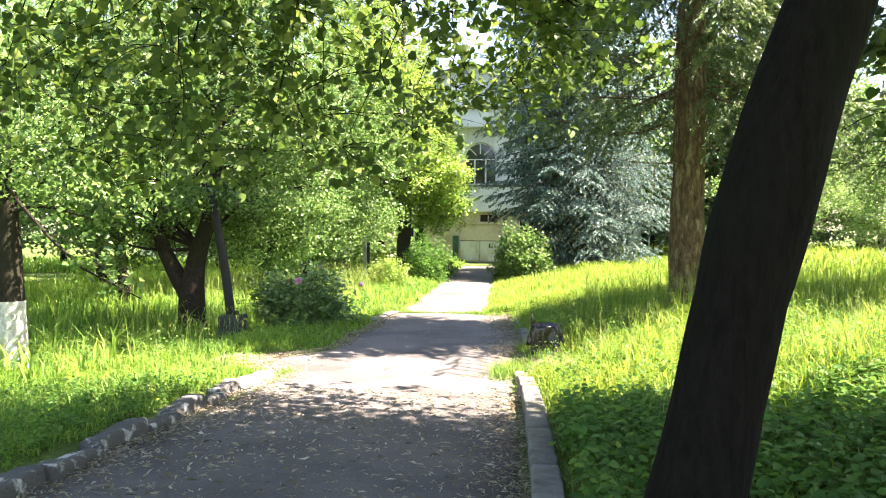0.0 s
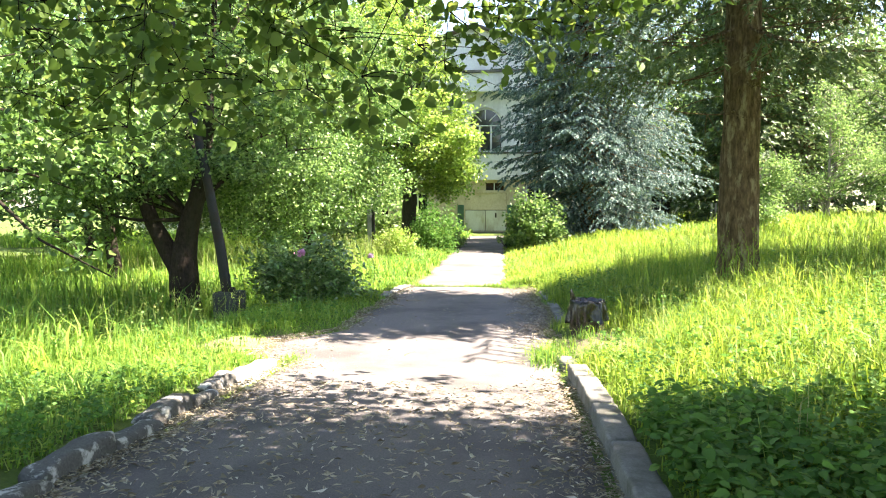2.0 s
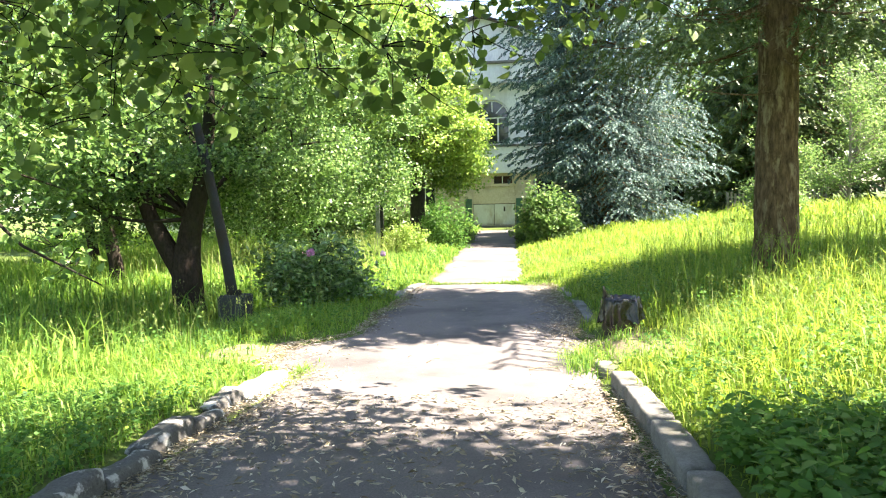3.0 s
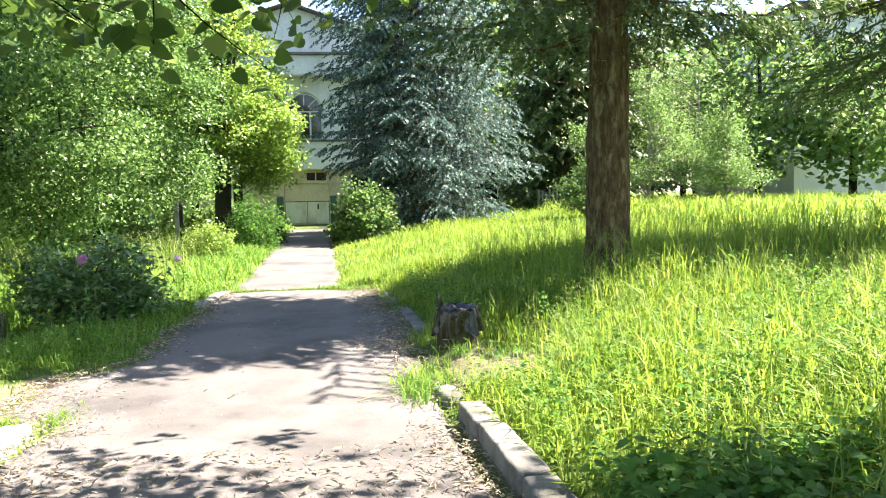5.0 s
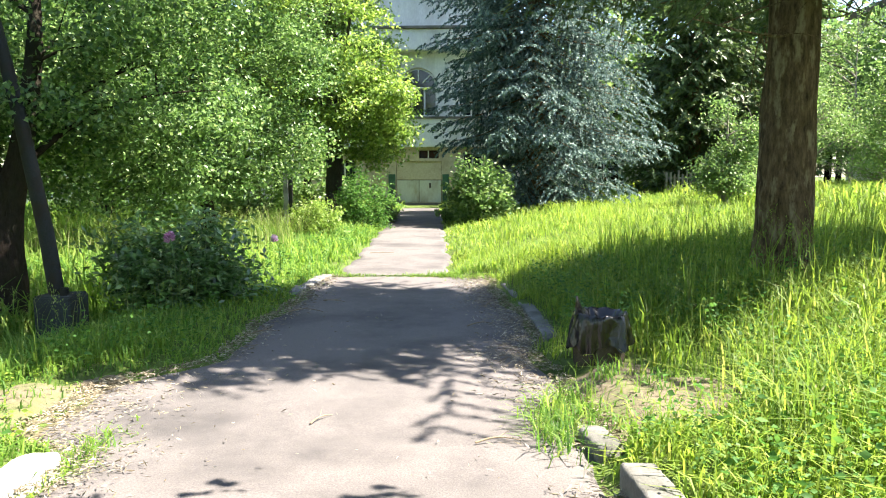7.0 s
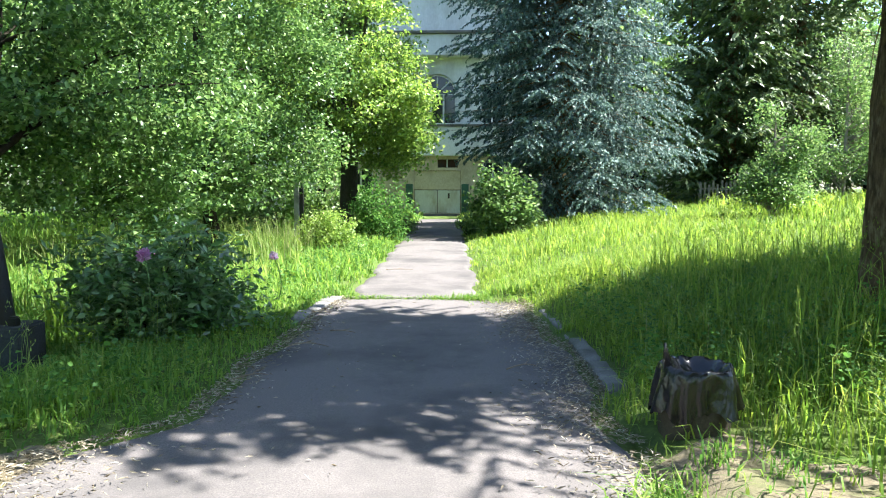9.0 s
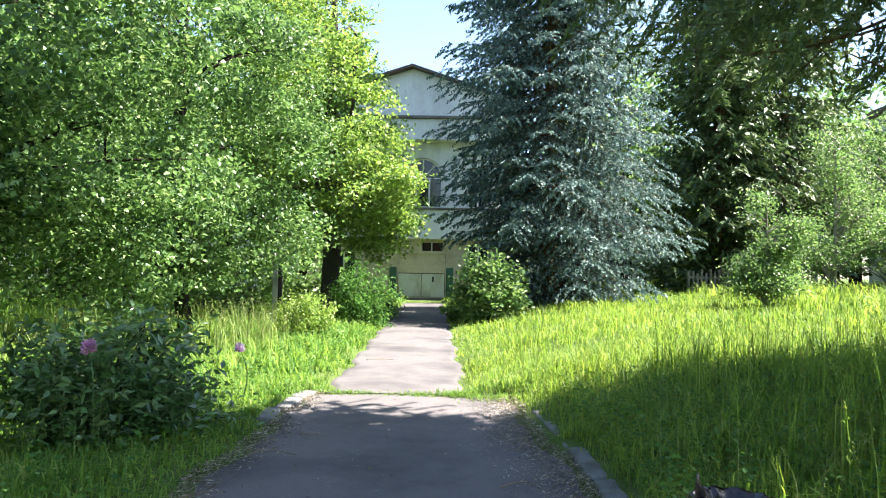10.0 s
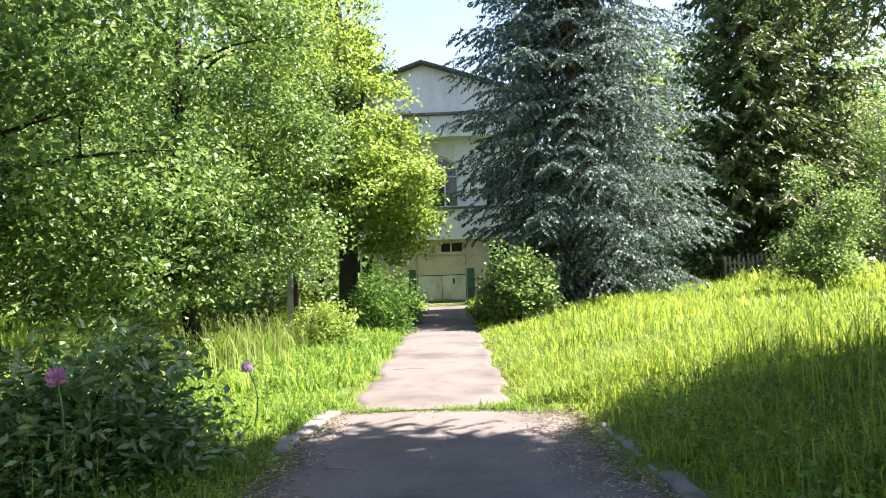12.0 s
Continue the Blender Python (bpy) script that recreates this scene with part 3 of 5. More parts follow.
# wings to both sides
for x0, x1, nw in ((-26.0, -8.4, 5), (3.8, 15.0, 3)):
    wing = thing("house_wing", (x0, HY + 2, 0), "lower white plastered wing with dark windows", "house")
    step_x = (x1 - x0) / nw
    holes = [(x0 + step_x * (i + 0.5) - 0.6, x0 + step_x * (i + 0.5) + 0.6, 0.9 + 3.6 * k, 2.6 + 3.6 * k) for i in range(nw) for k in range(2)]

    def wing_part(name, bm, material, parent=None, label=""):
        for v in bm.verts:
            v.co -= wing.location
        return part(name, bm, material, parent or wing, label)
    wing_part("wall", holed_wall(x0, x1, -0.6, 7.2, HY + 2, HY + 2.4, holes), M_WALL)
    bm = bmesh.new()
    box(bm, x0, x1, HY + 10, HY + 10.3, -0.6, 7.2)
    wing_part("wall", bm, M_WALL)
    bm = bmesh.new()
    box(bm, x0 - 0.3, x1 + (0.3 if x0 > 0 else -0.02), HY + 1.6, HY + 10.6, 7.2, 7.45, 0.03)
    wing_part("roof", bm, M_ROOF, label="flat dark metal roof edge")
    for h in holes:
        w = wing_part("window", holed_wall(h[0], h[1], h[2], h[3], HY + 2.15, HY + 2.23, [(h[0] + 0.08, h[1] - 0.08, h[2] + 0.08, h[3] - 0.08)]), M_FRAME)
        bm = bmesh.new()
        box(bm, h[0] + 0.07, h[1] - 0.07, HY + 2.18, HY + 2.195, h[2] + 0.07, h[3] - 0.07)
        wing_part("pane", bm, M_GLASS, w)
        bm = bmesh.new()
        box(bm, (h[0] + h[1]) / 2 - 0.04, (h[0] + h[1]) / 2 + 0.04, HY + 2.14, HY + 2.2, h[2] + 0.08, h[3] - 0.08)
        wing_part("mullion", bm, M_FRAME, w)


# a second pale house beyond the meadow
far_house = thing("far_house", (24.5, 41.0, 1.0), "pale plastered two-storey house beyond the meadow", "house")


def far_part(name, bm, material, parent=None, label=""):
    for v in bm.verts:
        v.co -= far_house.location
    return part(name, bm, material, parent or far_house, label)


FH = [(25.6 + 3.6 * i, 27.6 + 3.6 * i, 3.2 + 4.2 * k, 5.4 + 4.2 * k) for i in range(4) for k in range(2)]
far_part("wall", holed_wall(24.5, 40.0, 0.4, 11.0, 41.0, 41.4, FH), M_WALL)
bm = bmesh.new()
box(bm, 24.5, 24.9, 41.4, 52, 0.4, 11.0)
box(bm, 24.9, 40.0, 51.6, 52, 0.4, 11.0)
far_part("wall", bm, M_WALL)
bm = bmesh.new()
box(bm, 24.2, 40.3, 40.6, 52.3, 11.0, 11.4, 0.03)
far_part("roof", bm, M_ROOF)
bm = bmesh.new()
box(bm, 24.4, 40.1, 40.85, 41.0, 6.4, 6.7, 0.02)
far_part("string_course", bm, M_WALL)
for h in FH:
    w = far_part("window", holed_wall(h[0], h[1], h[2], h[3], 41.15, 41.24, [(h[0] + 0.08, h[1] - 0.08, h[2] + 0.08, h[3] - 0.08)]), M_FRAME)
    bm = bmesh.new()
    box(bm, h[0] + 0.07, h[1] - 0.07, 41.19, 41.2, h[2] + 0.07, h[3] - 0.07)
    far_part("pane", bm, M_GLASS, w)
    bm = bmesh.new()
    box(bm, h[0] + 1.1, h[0] + 1.2, 41.13, 41.19, h[2] + 0.08, h[3] - 0.08)
    far_part("mullion", bm, M_FRAME, w)
    bm = bmesh.new()
    box(bm, h[0] + 0.08, h[1] - 0.08, 41.135, 41.188, h[2] + 0.55, h[2] + 0.63)
    far_part("transom", bm, M_FRAME, w)


# ---- trees ----
def tree_object(name, place, label, wood, bark, crown, leaf, group="", extra=()):
    """A tree: wood and crown as meshes given in world places."""
    t = thing(name, place, label, "tree", group)
    off = np.array(place)
    v, f = wood
    link("trunk", raw_mesh("trunk", v - off, f, True), bark, t)
    v, f = crown
    link("crown", raw_mesh("crown", v - off, f), leaf, t)
    for nm, (v, f), mat, lab in extra:
        link(nm, raw_mesh(nm, v - off, f, False), mat, t, lab)
    return t


def rough_trunk(points, radii, sides=20, steps=40, knots=0.05):
    """A trunk with bulges along a bent line."""
    pts, rad = np.asarray(points, float), np.asarray(radii, float)
    k = np.linspace(0, len(pts) - 1, steps)
    line = np.stack([np.interp(k, np.arange(len(pts)), pts[:, i]) for i in range(3)], 1)
    for _ in range(3):
        line[1:-1] = (line[:-2] + line[1:-1] * 2 + line[2:]) / 4
    r = np.interp(k, np.arange(len(pts)), rad)
    v, f = tubes([(line, r)], sides)
    axis = np.repeat(line, sides, 0)
    out = v - axis
    bulge = np.array([noise.noise(Vector(p) * 2.4) + 0.6 * noise.noise(Vector((p[0] * 9, p[1] * 9, p[2] * 2.5))) for p in v])
    return axis + out * (1 + knots * bulge[:, None] * 2), f


def broadleaf(name, base, label, trunk_pts, trunk_r, shapes, clumps, per, spread, leaf_len, leaf_wid, leaf_mat, bark, droop=0.5, shell=0.45, group="", limbs=60, round_near=False, low=0.25, extra=()):
    centres = blobs(shapes, clumps, shell)
    tp = np.asarray(trunk_pts, float)
    wood = [rough_trunk(tp, trunk_r)]
    lines = []
    order = RNG.permutation(clumps)[:limbs]
    for i in order:
        c = centres[i]
        hi = min(max(c[2] - 0.9 * np.linalg.norm(c[:2] - tp[-1, :2]) * RNG.uniform(0.4, 0.9), tp[0, 2] + low * (tp[-1, 2] - tp[0, 2])), tp[-1, 2])
        k = np.interp(hi, tp[:, 2], np.arange(len(tp)))
        a = np.array([np.interp(k, np.arange(len(tp)), tp[:, j]) for j in range(3)])
        line = curve_to(a, c, 0.12, 8)
        r0 = 0.02 + 0.012 * np.linalg.norm(c - a)
        lines.append((line, np.linspace(r0, 0.006, 8)))
        for _ in range(2):
            s = line[RNG.integers(4, 7)]
            e = s + RNG.normal(size=3) * spread * 1.2
            lines.append((curve_to(s, e, 0.05, 4), np.linspace(r0 * 0.35, 0.004, 4)))
    wood.append(tubes(lines, 5))
    n = clumps * per
    pts = np.repeat(centres, per, 0) + RNG.normal(size=(n, 3)) * spread * [1, 1, 0.5]
    crown = round_leaves(pts, leaf_len, droop) if round_near else leaves(pts, leaf_len, leaf_wid, droop)
    return tree_object(name, base, label, join_raw(wood), bark, crown, leaf_mat, group, extra)


def spruce(name, base, label, height, radius, bare, levels, per_level, mat, bark, trunk_r, needle=(0.22, 0.05), sag=0.25, twigs=9, group="", hang=0.4, power=0.8, density=3, dead=0, jitter=0.42, fine=None, fine_below=0.0, skirt=1.0, shy=0.0, fall=0.12, lift=0.75):
    """A spruce: whorls of drooping boughs with side twigs set with needle sprays."""
    bx, by, bz = base
    top = np.array([bx, by, bz + height])
    wood = [rough_trunk([(bx, by, bz - 0.2), (bx, by, bz + 0.25), (bx, by, bz + 1.0), (bx + 0.05, by, bz + height * 0.5), tuple(top)],
                        [trunk_r * 1.35, trunk_r * 1.12, trunk_r, trunk_r * 0.55, 0.03], 22, 60, 0.05)]
    lines, cen, way, size = [], [], [], []
    for i in range(levels):
        q = (i + RNG.uniform(0, 0.8)) / levels
        z = bz + bare + (height - bare) * q
        reach = radius * (1 - q) ** power * min(1.0, skirt + 2.2 * q)
        turn0 = RNG.uniform(0, 6.28)
        for j in range(per_level):
            a = turn0 + 6.283 * j / per_level + RNG.normal() * 0.15
            ln = max(reach * RNG.uniform(0.7, 1.08), 0.25)
            ln *= 1 - shy * max(-math.cos(a), 0) * max(1 - (z - bz) / 6.5, 0)
            s = np.linspace(0, 1, 9)
            out = np.array([math.cos(a), math.sin(a)])
            wig = RNG.normal(size=(9, 2)).cumsum(0) * 0.035 * s[:, None]
            line = np.stack([bx + out[0] * ln * s + wig[:, 0], by + out[1] * ln * s + wig[:, 1], z - ln * sag * s * 1.3 + ln * sag * lift * s ** 3 + 0.02 * RNG.normal(size=9).cumsum()], 1)
            lines.append((line, np.linspace(0.008 + 0.006 * ln, 0.003, 9)))
            m = int(twigs * (0.4 + 0.6 * ln / radius)) + 2
            for s0 in np.linspace(0.22, 1.0, m):
                p = np.array([np.interp(s0, s, line[:, k]) for k in range(3)])
                for side in (-1, 1):
                    tl = ln * 0.34 * (1.1 - 0.75 * s0) * RNG.uniform(0.6, 1.2) + 0.12
                    tw = unit(np.array([out[0] * 0.75 - side * out[1] * 0.8, out[1] * 0.75 + side * out[0] * 0.8, -hang * RNG.uniform(0.3, 1.3)]))
                    near = fine is not None and z - ln * sag < bz + fine_below and (out[1] < 0.45 or fine_below < 8)
                    ndl, count = (fine[:2], fine[2]) if near else (needle, density)
                    u = np.arange(0.04, tl, ndl[0] * 0.55)
                    c = p + tw * u[:, None] - [0, 0, 1] * (u ** 2)[:, None] * hang * 0.5
                    for _ in range(count):
                        cen.append(c + RNG.normal(size=c.shape) * (0.018 if near else 0.035))
                        way.append(unit(tw + RNG.normal(size=c.shape) * ((0.95 if hang < 0.5 else 0.62) if near else jitter) - [0, 0, fall]))
                        size.append(np.full((len(u), 2), ndl))
    for i in range(dead):
        a = RNG.uniform(0, 6.28)
        z = bz + RNG.uniform(bare * 0.68, bare * 1.15)
        ln = RNG.uniform(0.8, 2.2)
        e = np.array([bx + math.cos(a) * ln, by + math.sin(a) * ln, z + RNG.uniform(-0.25, 0.25)])
        line = curve_to((bx, by, z), e, -0.05, 8, 0.2)
        lines.append((line, np.linspace(0.018, 0.004, 8)))
        for k in range(6):
            p = line[RNG.integers(3, 8)]
            lines.append((curve_to(p, p + RNG.normal(size=3) * [0.4, 0.4, 0.25], 0.02, 4), np.linspace(0.008, 0.003, 4)))
    wood.append(tubes(lines, 5))
    cen, way = np.concatenate(cen), np.concatenate(way)
    size = np.concatenate(size)
    crown = leaves(cen, size[:, 0], size[:, 1], along=way, fold=0.15)
    return tree_object(name, base, label, join_raw(wood), bark, crown, mat, group)


def z_at(x, y):
    return float(land(x, y))


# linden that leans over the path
broadleaf("linden_tree", (2.72, 3.17, z_at(2.72, 3.17)), "leaning linden with bark darkened for its deep shade and low hanging leafy boughs",
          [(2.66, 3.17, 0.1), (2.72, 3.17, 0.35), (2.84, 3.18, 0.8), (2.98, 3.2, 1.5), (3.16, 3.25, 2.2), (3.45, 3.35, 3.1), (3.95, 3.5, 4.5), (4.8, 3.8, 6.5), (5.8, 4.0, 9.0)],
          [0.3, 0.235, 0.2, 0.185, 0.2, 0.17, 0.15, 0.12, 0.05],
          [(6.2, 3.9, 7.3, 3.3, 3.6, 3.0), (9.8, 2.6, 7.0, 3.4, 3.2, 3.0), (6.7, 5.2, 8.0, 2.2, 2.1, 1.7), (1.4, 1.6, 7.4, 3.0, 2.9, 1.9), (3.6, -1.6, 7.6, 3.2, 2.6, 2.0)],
          1350, 50, 0.4, 0.2, 0.17, L_LINDEN, M_BARK_SHADED, 0.4, 0.2, limbs=40, low=0.5)
# low boughs of the linden hung over the path: leaf by leaf
linden = bpy.data.objects["linden_tree"]
lo = np.array(linden.location)
hang = []
BOUGHS = [(-0.1, 6.0, 2.5), (0.5, 6.1, 2.55), (-0.8, 6.3, 2.45), (-1.4, 6.6, 2.3), (-2.1, 6.9, 2.5), (-2.8, 7.3, 2.7), (-3.6, 7.6, 2.75), (-4.2, 7.5, 2.95), (0.9, 7.2, 2.85),
          (-0.5, 8.0, 2.8), (-1.2, 8.1, 2.9), (-2.2, 7.4, 2.9), (0.2, 6.6, 2.9), (-1.8, 6.0, 2.9), (-2.8, 6.2, 3.1), (1.3, 7.4, 3.3), (2.3, 7.4, 3.5), (-0.6, 5.6, 2.75), (-3.4, 6.8, 3.4), (0.6, 7.8, 3.1), (4.6, 5.4, 2.7), (1.7, 7.7, 3.25), (2.9, 7.8, 3.5), (2.2, 8.4, 3.75), (3.4, 8.6, 3.95),
          (-0.2, 7.2, 2.65), (-1.7, 7.3, 2.75), (-1.0, 7.0, 3.1)]
for x1, y1, z1 in BOUGHS:
    if x1 > 4:
        x0, y0, z0 = 4.3, 4.2, 4.0
    else:
        x0, y0, z0 = 1.2 + 0.45 * x1, 4.4 + 0.12 * (y1 - 6), 4.7
    way_in = curve_to((3.75, 3.5, 4.2), (x0, y0, z0), 0.1, 7, 0.1)
    line = curve_to((x0, y0, z0), (x1, y1, z1), 0.2, 12, 0.5)
    line[1:-1] += RNG.normal(size=(10, 3)).cumsum(0) * 0.022
    bough = [(np.concatenate([way_in, line[1:]]), np.concatenate([np.linspace(0.034, 0.011, 7), np.linspace(0.01, 0.003, 11)]))]
    for k in range(4, 12):
        for _ in range(4):
            e = line[k] + RNG.normal(size=3) * [0.42, 0.3, 0.16] - [0, 0, 0.16]
            tw = curve_to(line[k], e, 0.08, 6, 0.2)
            bough.append((tw, np.linspace(0.005, 0.002, 6)))
            n = 13
            hang.append(tw[RNG.integers(1, 6, n)] + RNG.normal(size=(n, 3)) * 0.07 - [0, 0, 0.03])
    v, f = tubes(bough, 5)
    link("low_bough", raw_mesh("low_bough", v - lo, f, True), M_BARK_SHADED, linden)
v, f = round_leaves(np.concatenate(hang), 0.08, 0.7)
link("hanging_foliage", raw_mesh("hanging_foliage", v - lo, f), L_LINDEN, linden, "dark round linden leaves hanging in shade")

# old apple tree by the lamp post
gz = z_at(-4.77, 14.25)
broadleaf("apple_tree", (-4.77, 14.25, gz), "old forked apple tree, its short thick trunk darkened for crown shade",
          [(-4.72, 14.25, gz - 0.2), (-4.74, 14.25, gz + 0.3), (-4.78, 14.25, gz + 0.9), (-4.7, 14.3, gz + 1.5), (-4.45, 14.3, gz + 2.3), (-4.3, 14.4, gz + 3.4), (-4.3, 14.5, gz + 4.6)],
          [0.33, 0.27, 0.25, 0.19, 0.14, 0.1, 0.05],
          [(-4.7, 14.8, 4.0, 2.8, 2.4, 2.2), (-6.6, 14.8, 3.0, 2.0, 2.0, 1.7), (-3.3, 15.8, 2.8, 1.5, 1.5, 1.5), (-4.6, 14.6, 6.2, 2.2, 2.2, 1.6), (-3.4, 15.2, 4.4, 1.5, 1.4, 1.4), (-5.4, 14.1, 2.35, 2.6, 1.7, 0.9), (-3.7, 15.6, 2.0, 1.5, 1.0, 0.9), (-6.6, 14.6, 1.9, 1.5, 1.2, 0.8)],
          290, 190, 0.25, 0.085, 0.062, L_APPLE, M_BARK_APPLE, 0.5, 0.35, limbs=26, low=0.4,
          extra=[("second_stem", rough_trunk([(-4.8, 14.25, gz + 0.7), (-5.05, 14.22, gz + 1.15), (-5.35, 14.2, gz + 1.7), (-5.6, 14.2, gz + 2.6), (-5.8, 14.3, gz + 3.6)], [0.2, 0.17, 0.14, 0.1, 0.05], 14, 24), M_BARK_APPLE, "")])
# limewashed fruit tree at the left verge
gz = z_at(-5.4, 9.9)
broadleaf("fruit_tree", (-5.4, 9.9, gz), "fruit tree with a flaking limewashed trunk in tall grass",
          [(-5.4, 9.9, gz - 0.2), (-5.4, 9.9, gz + 0.4), (-5.43, 9.9, gz + 1.3), (-5.5, 9.95, gz + 2.4), (-5.65, 10.0, gz + 4.0)], [0.22, 0.19, 0.17, 0.12, 0.05],
          [(-5.2, 10.0, 3.6, 2.1, 2.1, 1.5), (-4.2, 9.8, 2.7, 1.2, 1.4, 0.8), (-6.4, 10.2, 3.0, 1.4, 1.6, 1.0)],
          150, 80, 0.28, 0.09, 0.065, L_APPLE, M_BARK_APPLE, 0.5, 0.3, limbs=14, low=0.6,
          extra=[("limewash", rough_trunk([(-5.4, 9.9, gz - 0.1), (-5.4, 9.9, gz + 0.3), (-5.42, 9.9, gz + 1.05)], [0.225, 0.199, 0.182], 16, 16), M_LIME, "flaking limewash band")])
fruit = bpy.data.objects["fruit_tree"]
bend = np.array([(-5.5, 9.9, 2.3), (-4.9, 9.2, 2.35), (-4.1, 8.3, 2.15), (-3.3, 7.7, 1.75), (-2.7, 7.4, 1.42), (-1.95, 7.25, 1.12)])
lines = [(bend, np.linspace(0.035, 0.006, 6))]
spots = []
for k in range(26):
    p = bend[2] + (bend[5] - bend[2]) * RNG.uniform(0.0, 1.0)
    q = p + RNG.normal(size=3) * [0.16, 0.14, 0.08] - [0, 0, 0.05]
    lines.append((curve_to(p, q, 0.05, 4), np.linspace(0.005, 0.002, 4)))
    spots.append(q + RNG.normal(size=(5, 3)) * 0.04)
v, f = tubes(lines, 6)
link("low_bough", raw_mesh("low_bough", v - np.array(fruit.location), f, True), M_BARK_APPLE, fruit)
v, f = round_leaves(np.concatenate(spots), 0.07, 0.5)
link("bough_leaves", raw_mesh("bough_leaves", v - np.array(fruit.location), f), L_APPLE, fruit)
# tall leafy trees along the left
broadleaf("maple_tree", (-3.9, 33.4, 0), "tall bright green maple beside the path",
          [(-3.9, 33.4, -0.3), (-3.9, 33.4, 0.5), (-3.85, 33.4, 2.5), (-3.9, 33.4, 6), (-4.0, 33.4, 13)], [0.42, 0.33, 0.3, 0.22, 0.06],
          [(-3.9, 33.0, 6.2, 2.3, 2.6, 2.4), (-5.2, 33.0, 9.4, 2.7, 2.8, 3.0), (-5.6, 32.6, 5.4, 2.2, 2.4, 1.7), (-5.6, 33.2, 12.6, 2.0, 2.0, 2.4), (-1.9, 28.4, 4.1, 1.2, 1.3, 1.1), (-1.4, 29.0, 2.9, 0.85, 1.0, 1.0), (-1.5, 30.6, 2.8, 0.9, 1.0, 0.9), (-1.3, 28.6, 4.4, 0.85, 1.0, 1.1), (-2.4, 31.6, 3.1, 1.3, 1.2, 1.0), (-2.0, 32.2, 2.4, 1.0, 1.0, 0.8), (-1.2, 28.8, 3.6, 0.85, 0.9, 1.0), (-2.45, 28.2, 5.6, 1.35, 1.4, 1.5), (-3.3, 28.2, 7.5, 1.6, 1.6, 1.7), (-3.3, 28.2, 4.4, 1.5, 1.4, 1.2)],
          330, 190, 0.3, 0.125, 0.09, L_MAPLE, M_BARK_MAPLE, 0.55, 0.4, limbs=80)
for i, (x, y, h, r, mat) in enumerate([(-5.2, 23.0, 8.6, 3.1, L_APPLE), (-8.4, 27.5, 13.0, 3.8, L_APPLE), (-8.0, 34.5, 15.0, 4.0, L_MAPLE), (-9.4, 19.5, 9.0, 3.2, L_APPLE), (-13.5, 25.0, 12.0, 4.2, L_APPLE), (-13.5, 35.0, 15.0, 4.6, L_MAPLE)]):
    gz = z_at(x, y)
    broadleaf("leafy_tree", (x, y, gz), "dense leafy broadleaf tree beside the overgrown lawn",
              [(x + 0.2, y, gz - 0.3), (x + 0.15, y, gz + 0.4), (x - 0.05, y, gz + 1.8), (x - 0.2, y, gz + h * 0.5), (x, y, gz + h * 0.9)], [0.24, 0.17, 0.14, 0.11, 0.04],
              [(x - 0.5, y - r * 0.5, gz + 1.7, r * 0.75, r * 0.4, 0.9), (x - 1.6, y - r * 0.4, gz + 2.0, r * 0.6, r * 0.4, 0.9)] * (i in (0, 1)) + [(x, y, gz + h * 0.66, r, r, h * 0.34), (x + r * 0.5, y - r * 0.2, gz + h * 0.42, r * 0.6, r * 0.62, h * 0.22), (x - r * 0.5, y - 0.3 * r, gz + h * 0.38, r * 0.66, r * 0.66, h * 0.22), (x, y - r * 0.5, gz + h * 0.35, r * 0.6, r * 0.5, h * 0.17)],
              *((165, 310, 0.31, 0.1, 0.075) if i == 0 else (150, 170, 0.33, 0.125, 0.095) if i in (1, 3) else (200, 80, 0.3, 0.17, 0.13)), mat, M_BARK_APPLE, 0.5, 0.4, group="leafy trees of the orchard side", limbs=30)

# the spruces
spruce("spruce_tree", (4.73, 13.46, z_at(4.73, 13.46)), "tall spruce with a thick bare brown trunk", 20, 3.5, 4.05, 25, 9, L_SPRUCE, M_BARK_SPRUCE, 0.3,
       (0.4, 0.17), 0.36, 10, hang=0.75, power=0.85, density=2, dead=16, fine=(0.12, 0.028, 5), fine_below=6.2, skirt=0.8)
spruce("spruce_tree", (10.6, 14.6, z_at(10.6, 14.6)), "tall dense spruce at the meadow's rim, shading the grass", 20, 3.7, 2.6, 24, 9, L_SPRUCE, M_BARK_SPRUCE, 0.27,
       (0.42, 0.19), 0.24, 8, hang=0.6, power=0.7, density=2, fine=(0.16, 0.03, 3), fine_below=4.0)
spruce("blue_spruce", (3.65, 32.8, z_at(3.65, 32.8)), "tall silvery blue spruce with boughs down to the ground", 18.5, 5.1, 0.5, 44, 11, L_BLUE, M_BARK_SPRUCE, 0.28,
       (0.3, 0.11), 0.32, 8, hang=0.48, power=0.46, density=2, jitter=0.5, fine=(0.125, 0.06, 3), fine_below=10.0, skirt=0.62, shy=0.6, fall=0.75, lift=0.35)
spruce("dark_spruce", (11.2, 38.5, z_at(11.2, 38.5)), "dark green spruce at the wood's edge", 21, 3.8, 0.8, 44, 10, L_SPRUCE, M_BARK_SPRUCE, 0.28,
       (0.34, 0.12), 0.3, 7, hang=0.6, power=0.6, density=2)
spruce("dark_spruce", (14.5, 40.0, z_at(14.5, 40)), "tall dark spruce among the wood's leafy trees", 22, 4.0, 1.5, 32, 9, L_SPRUCE, M_BARK_SPRUCE, 0.28,
       (0.36, 0.13), 0.3, 6, hang=0.6, power=0.5, density=2)
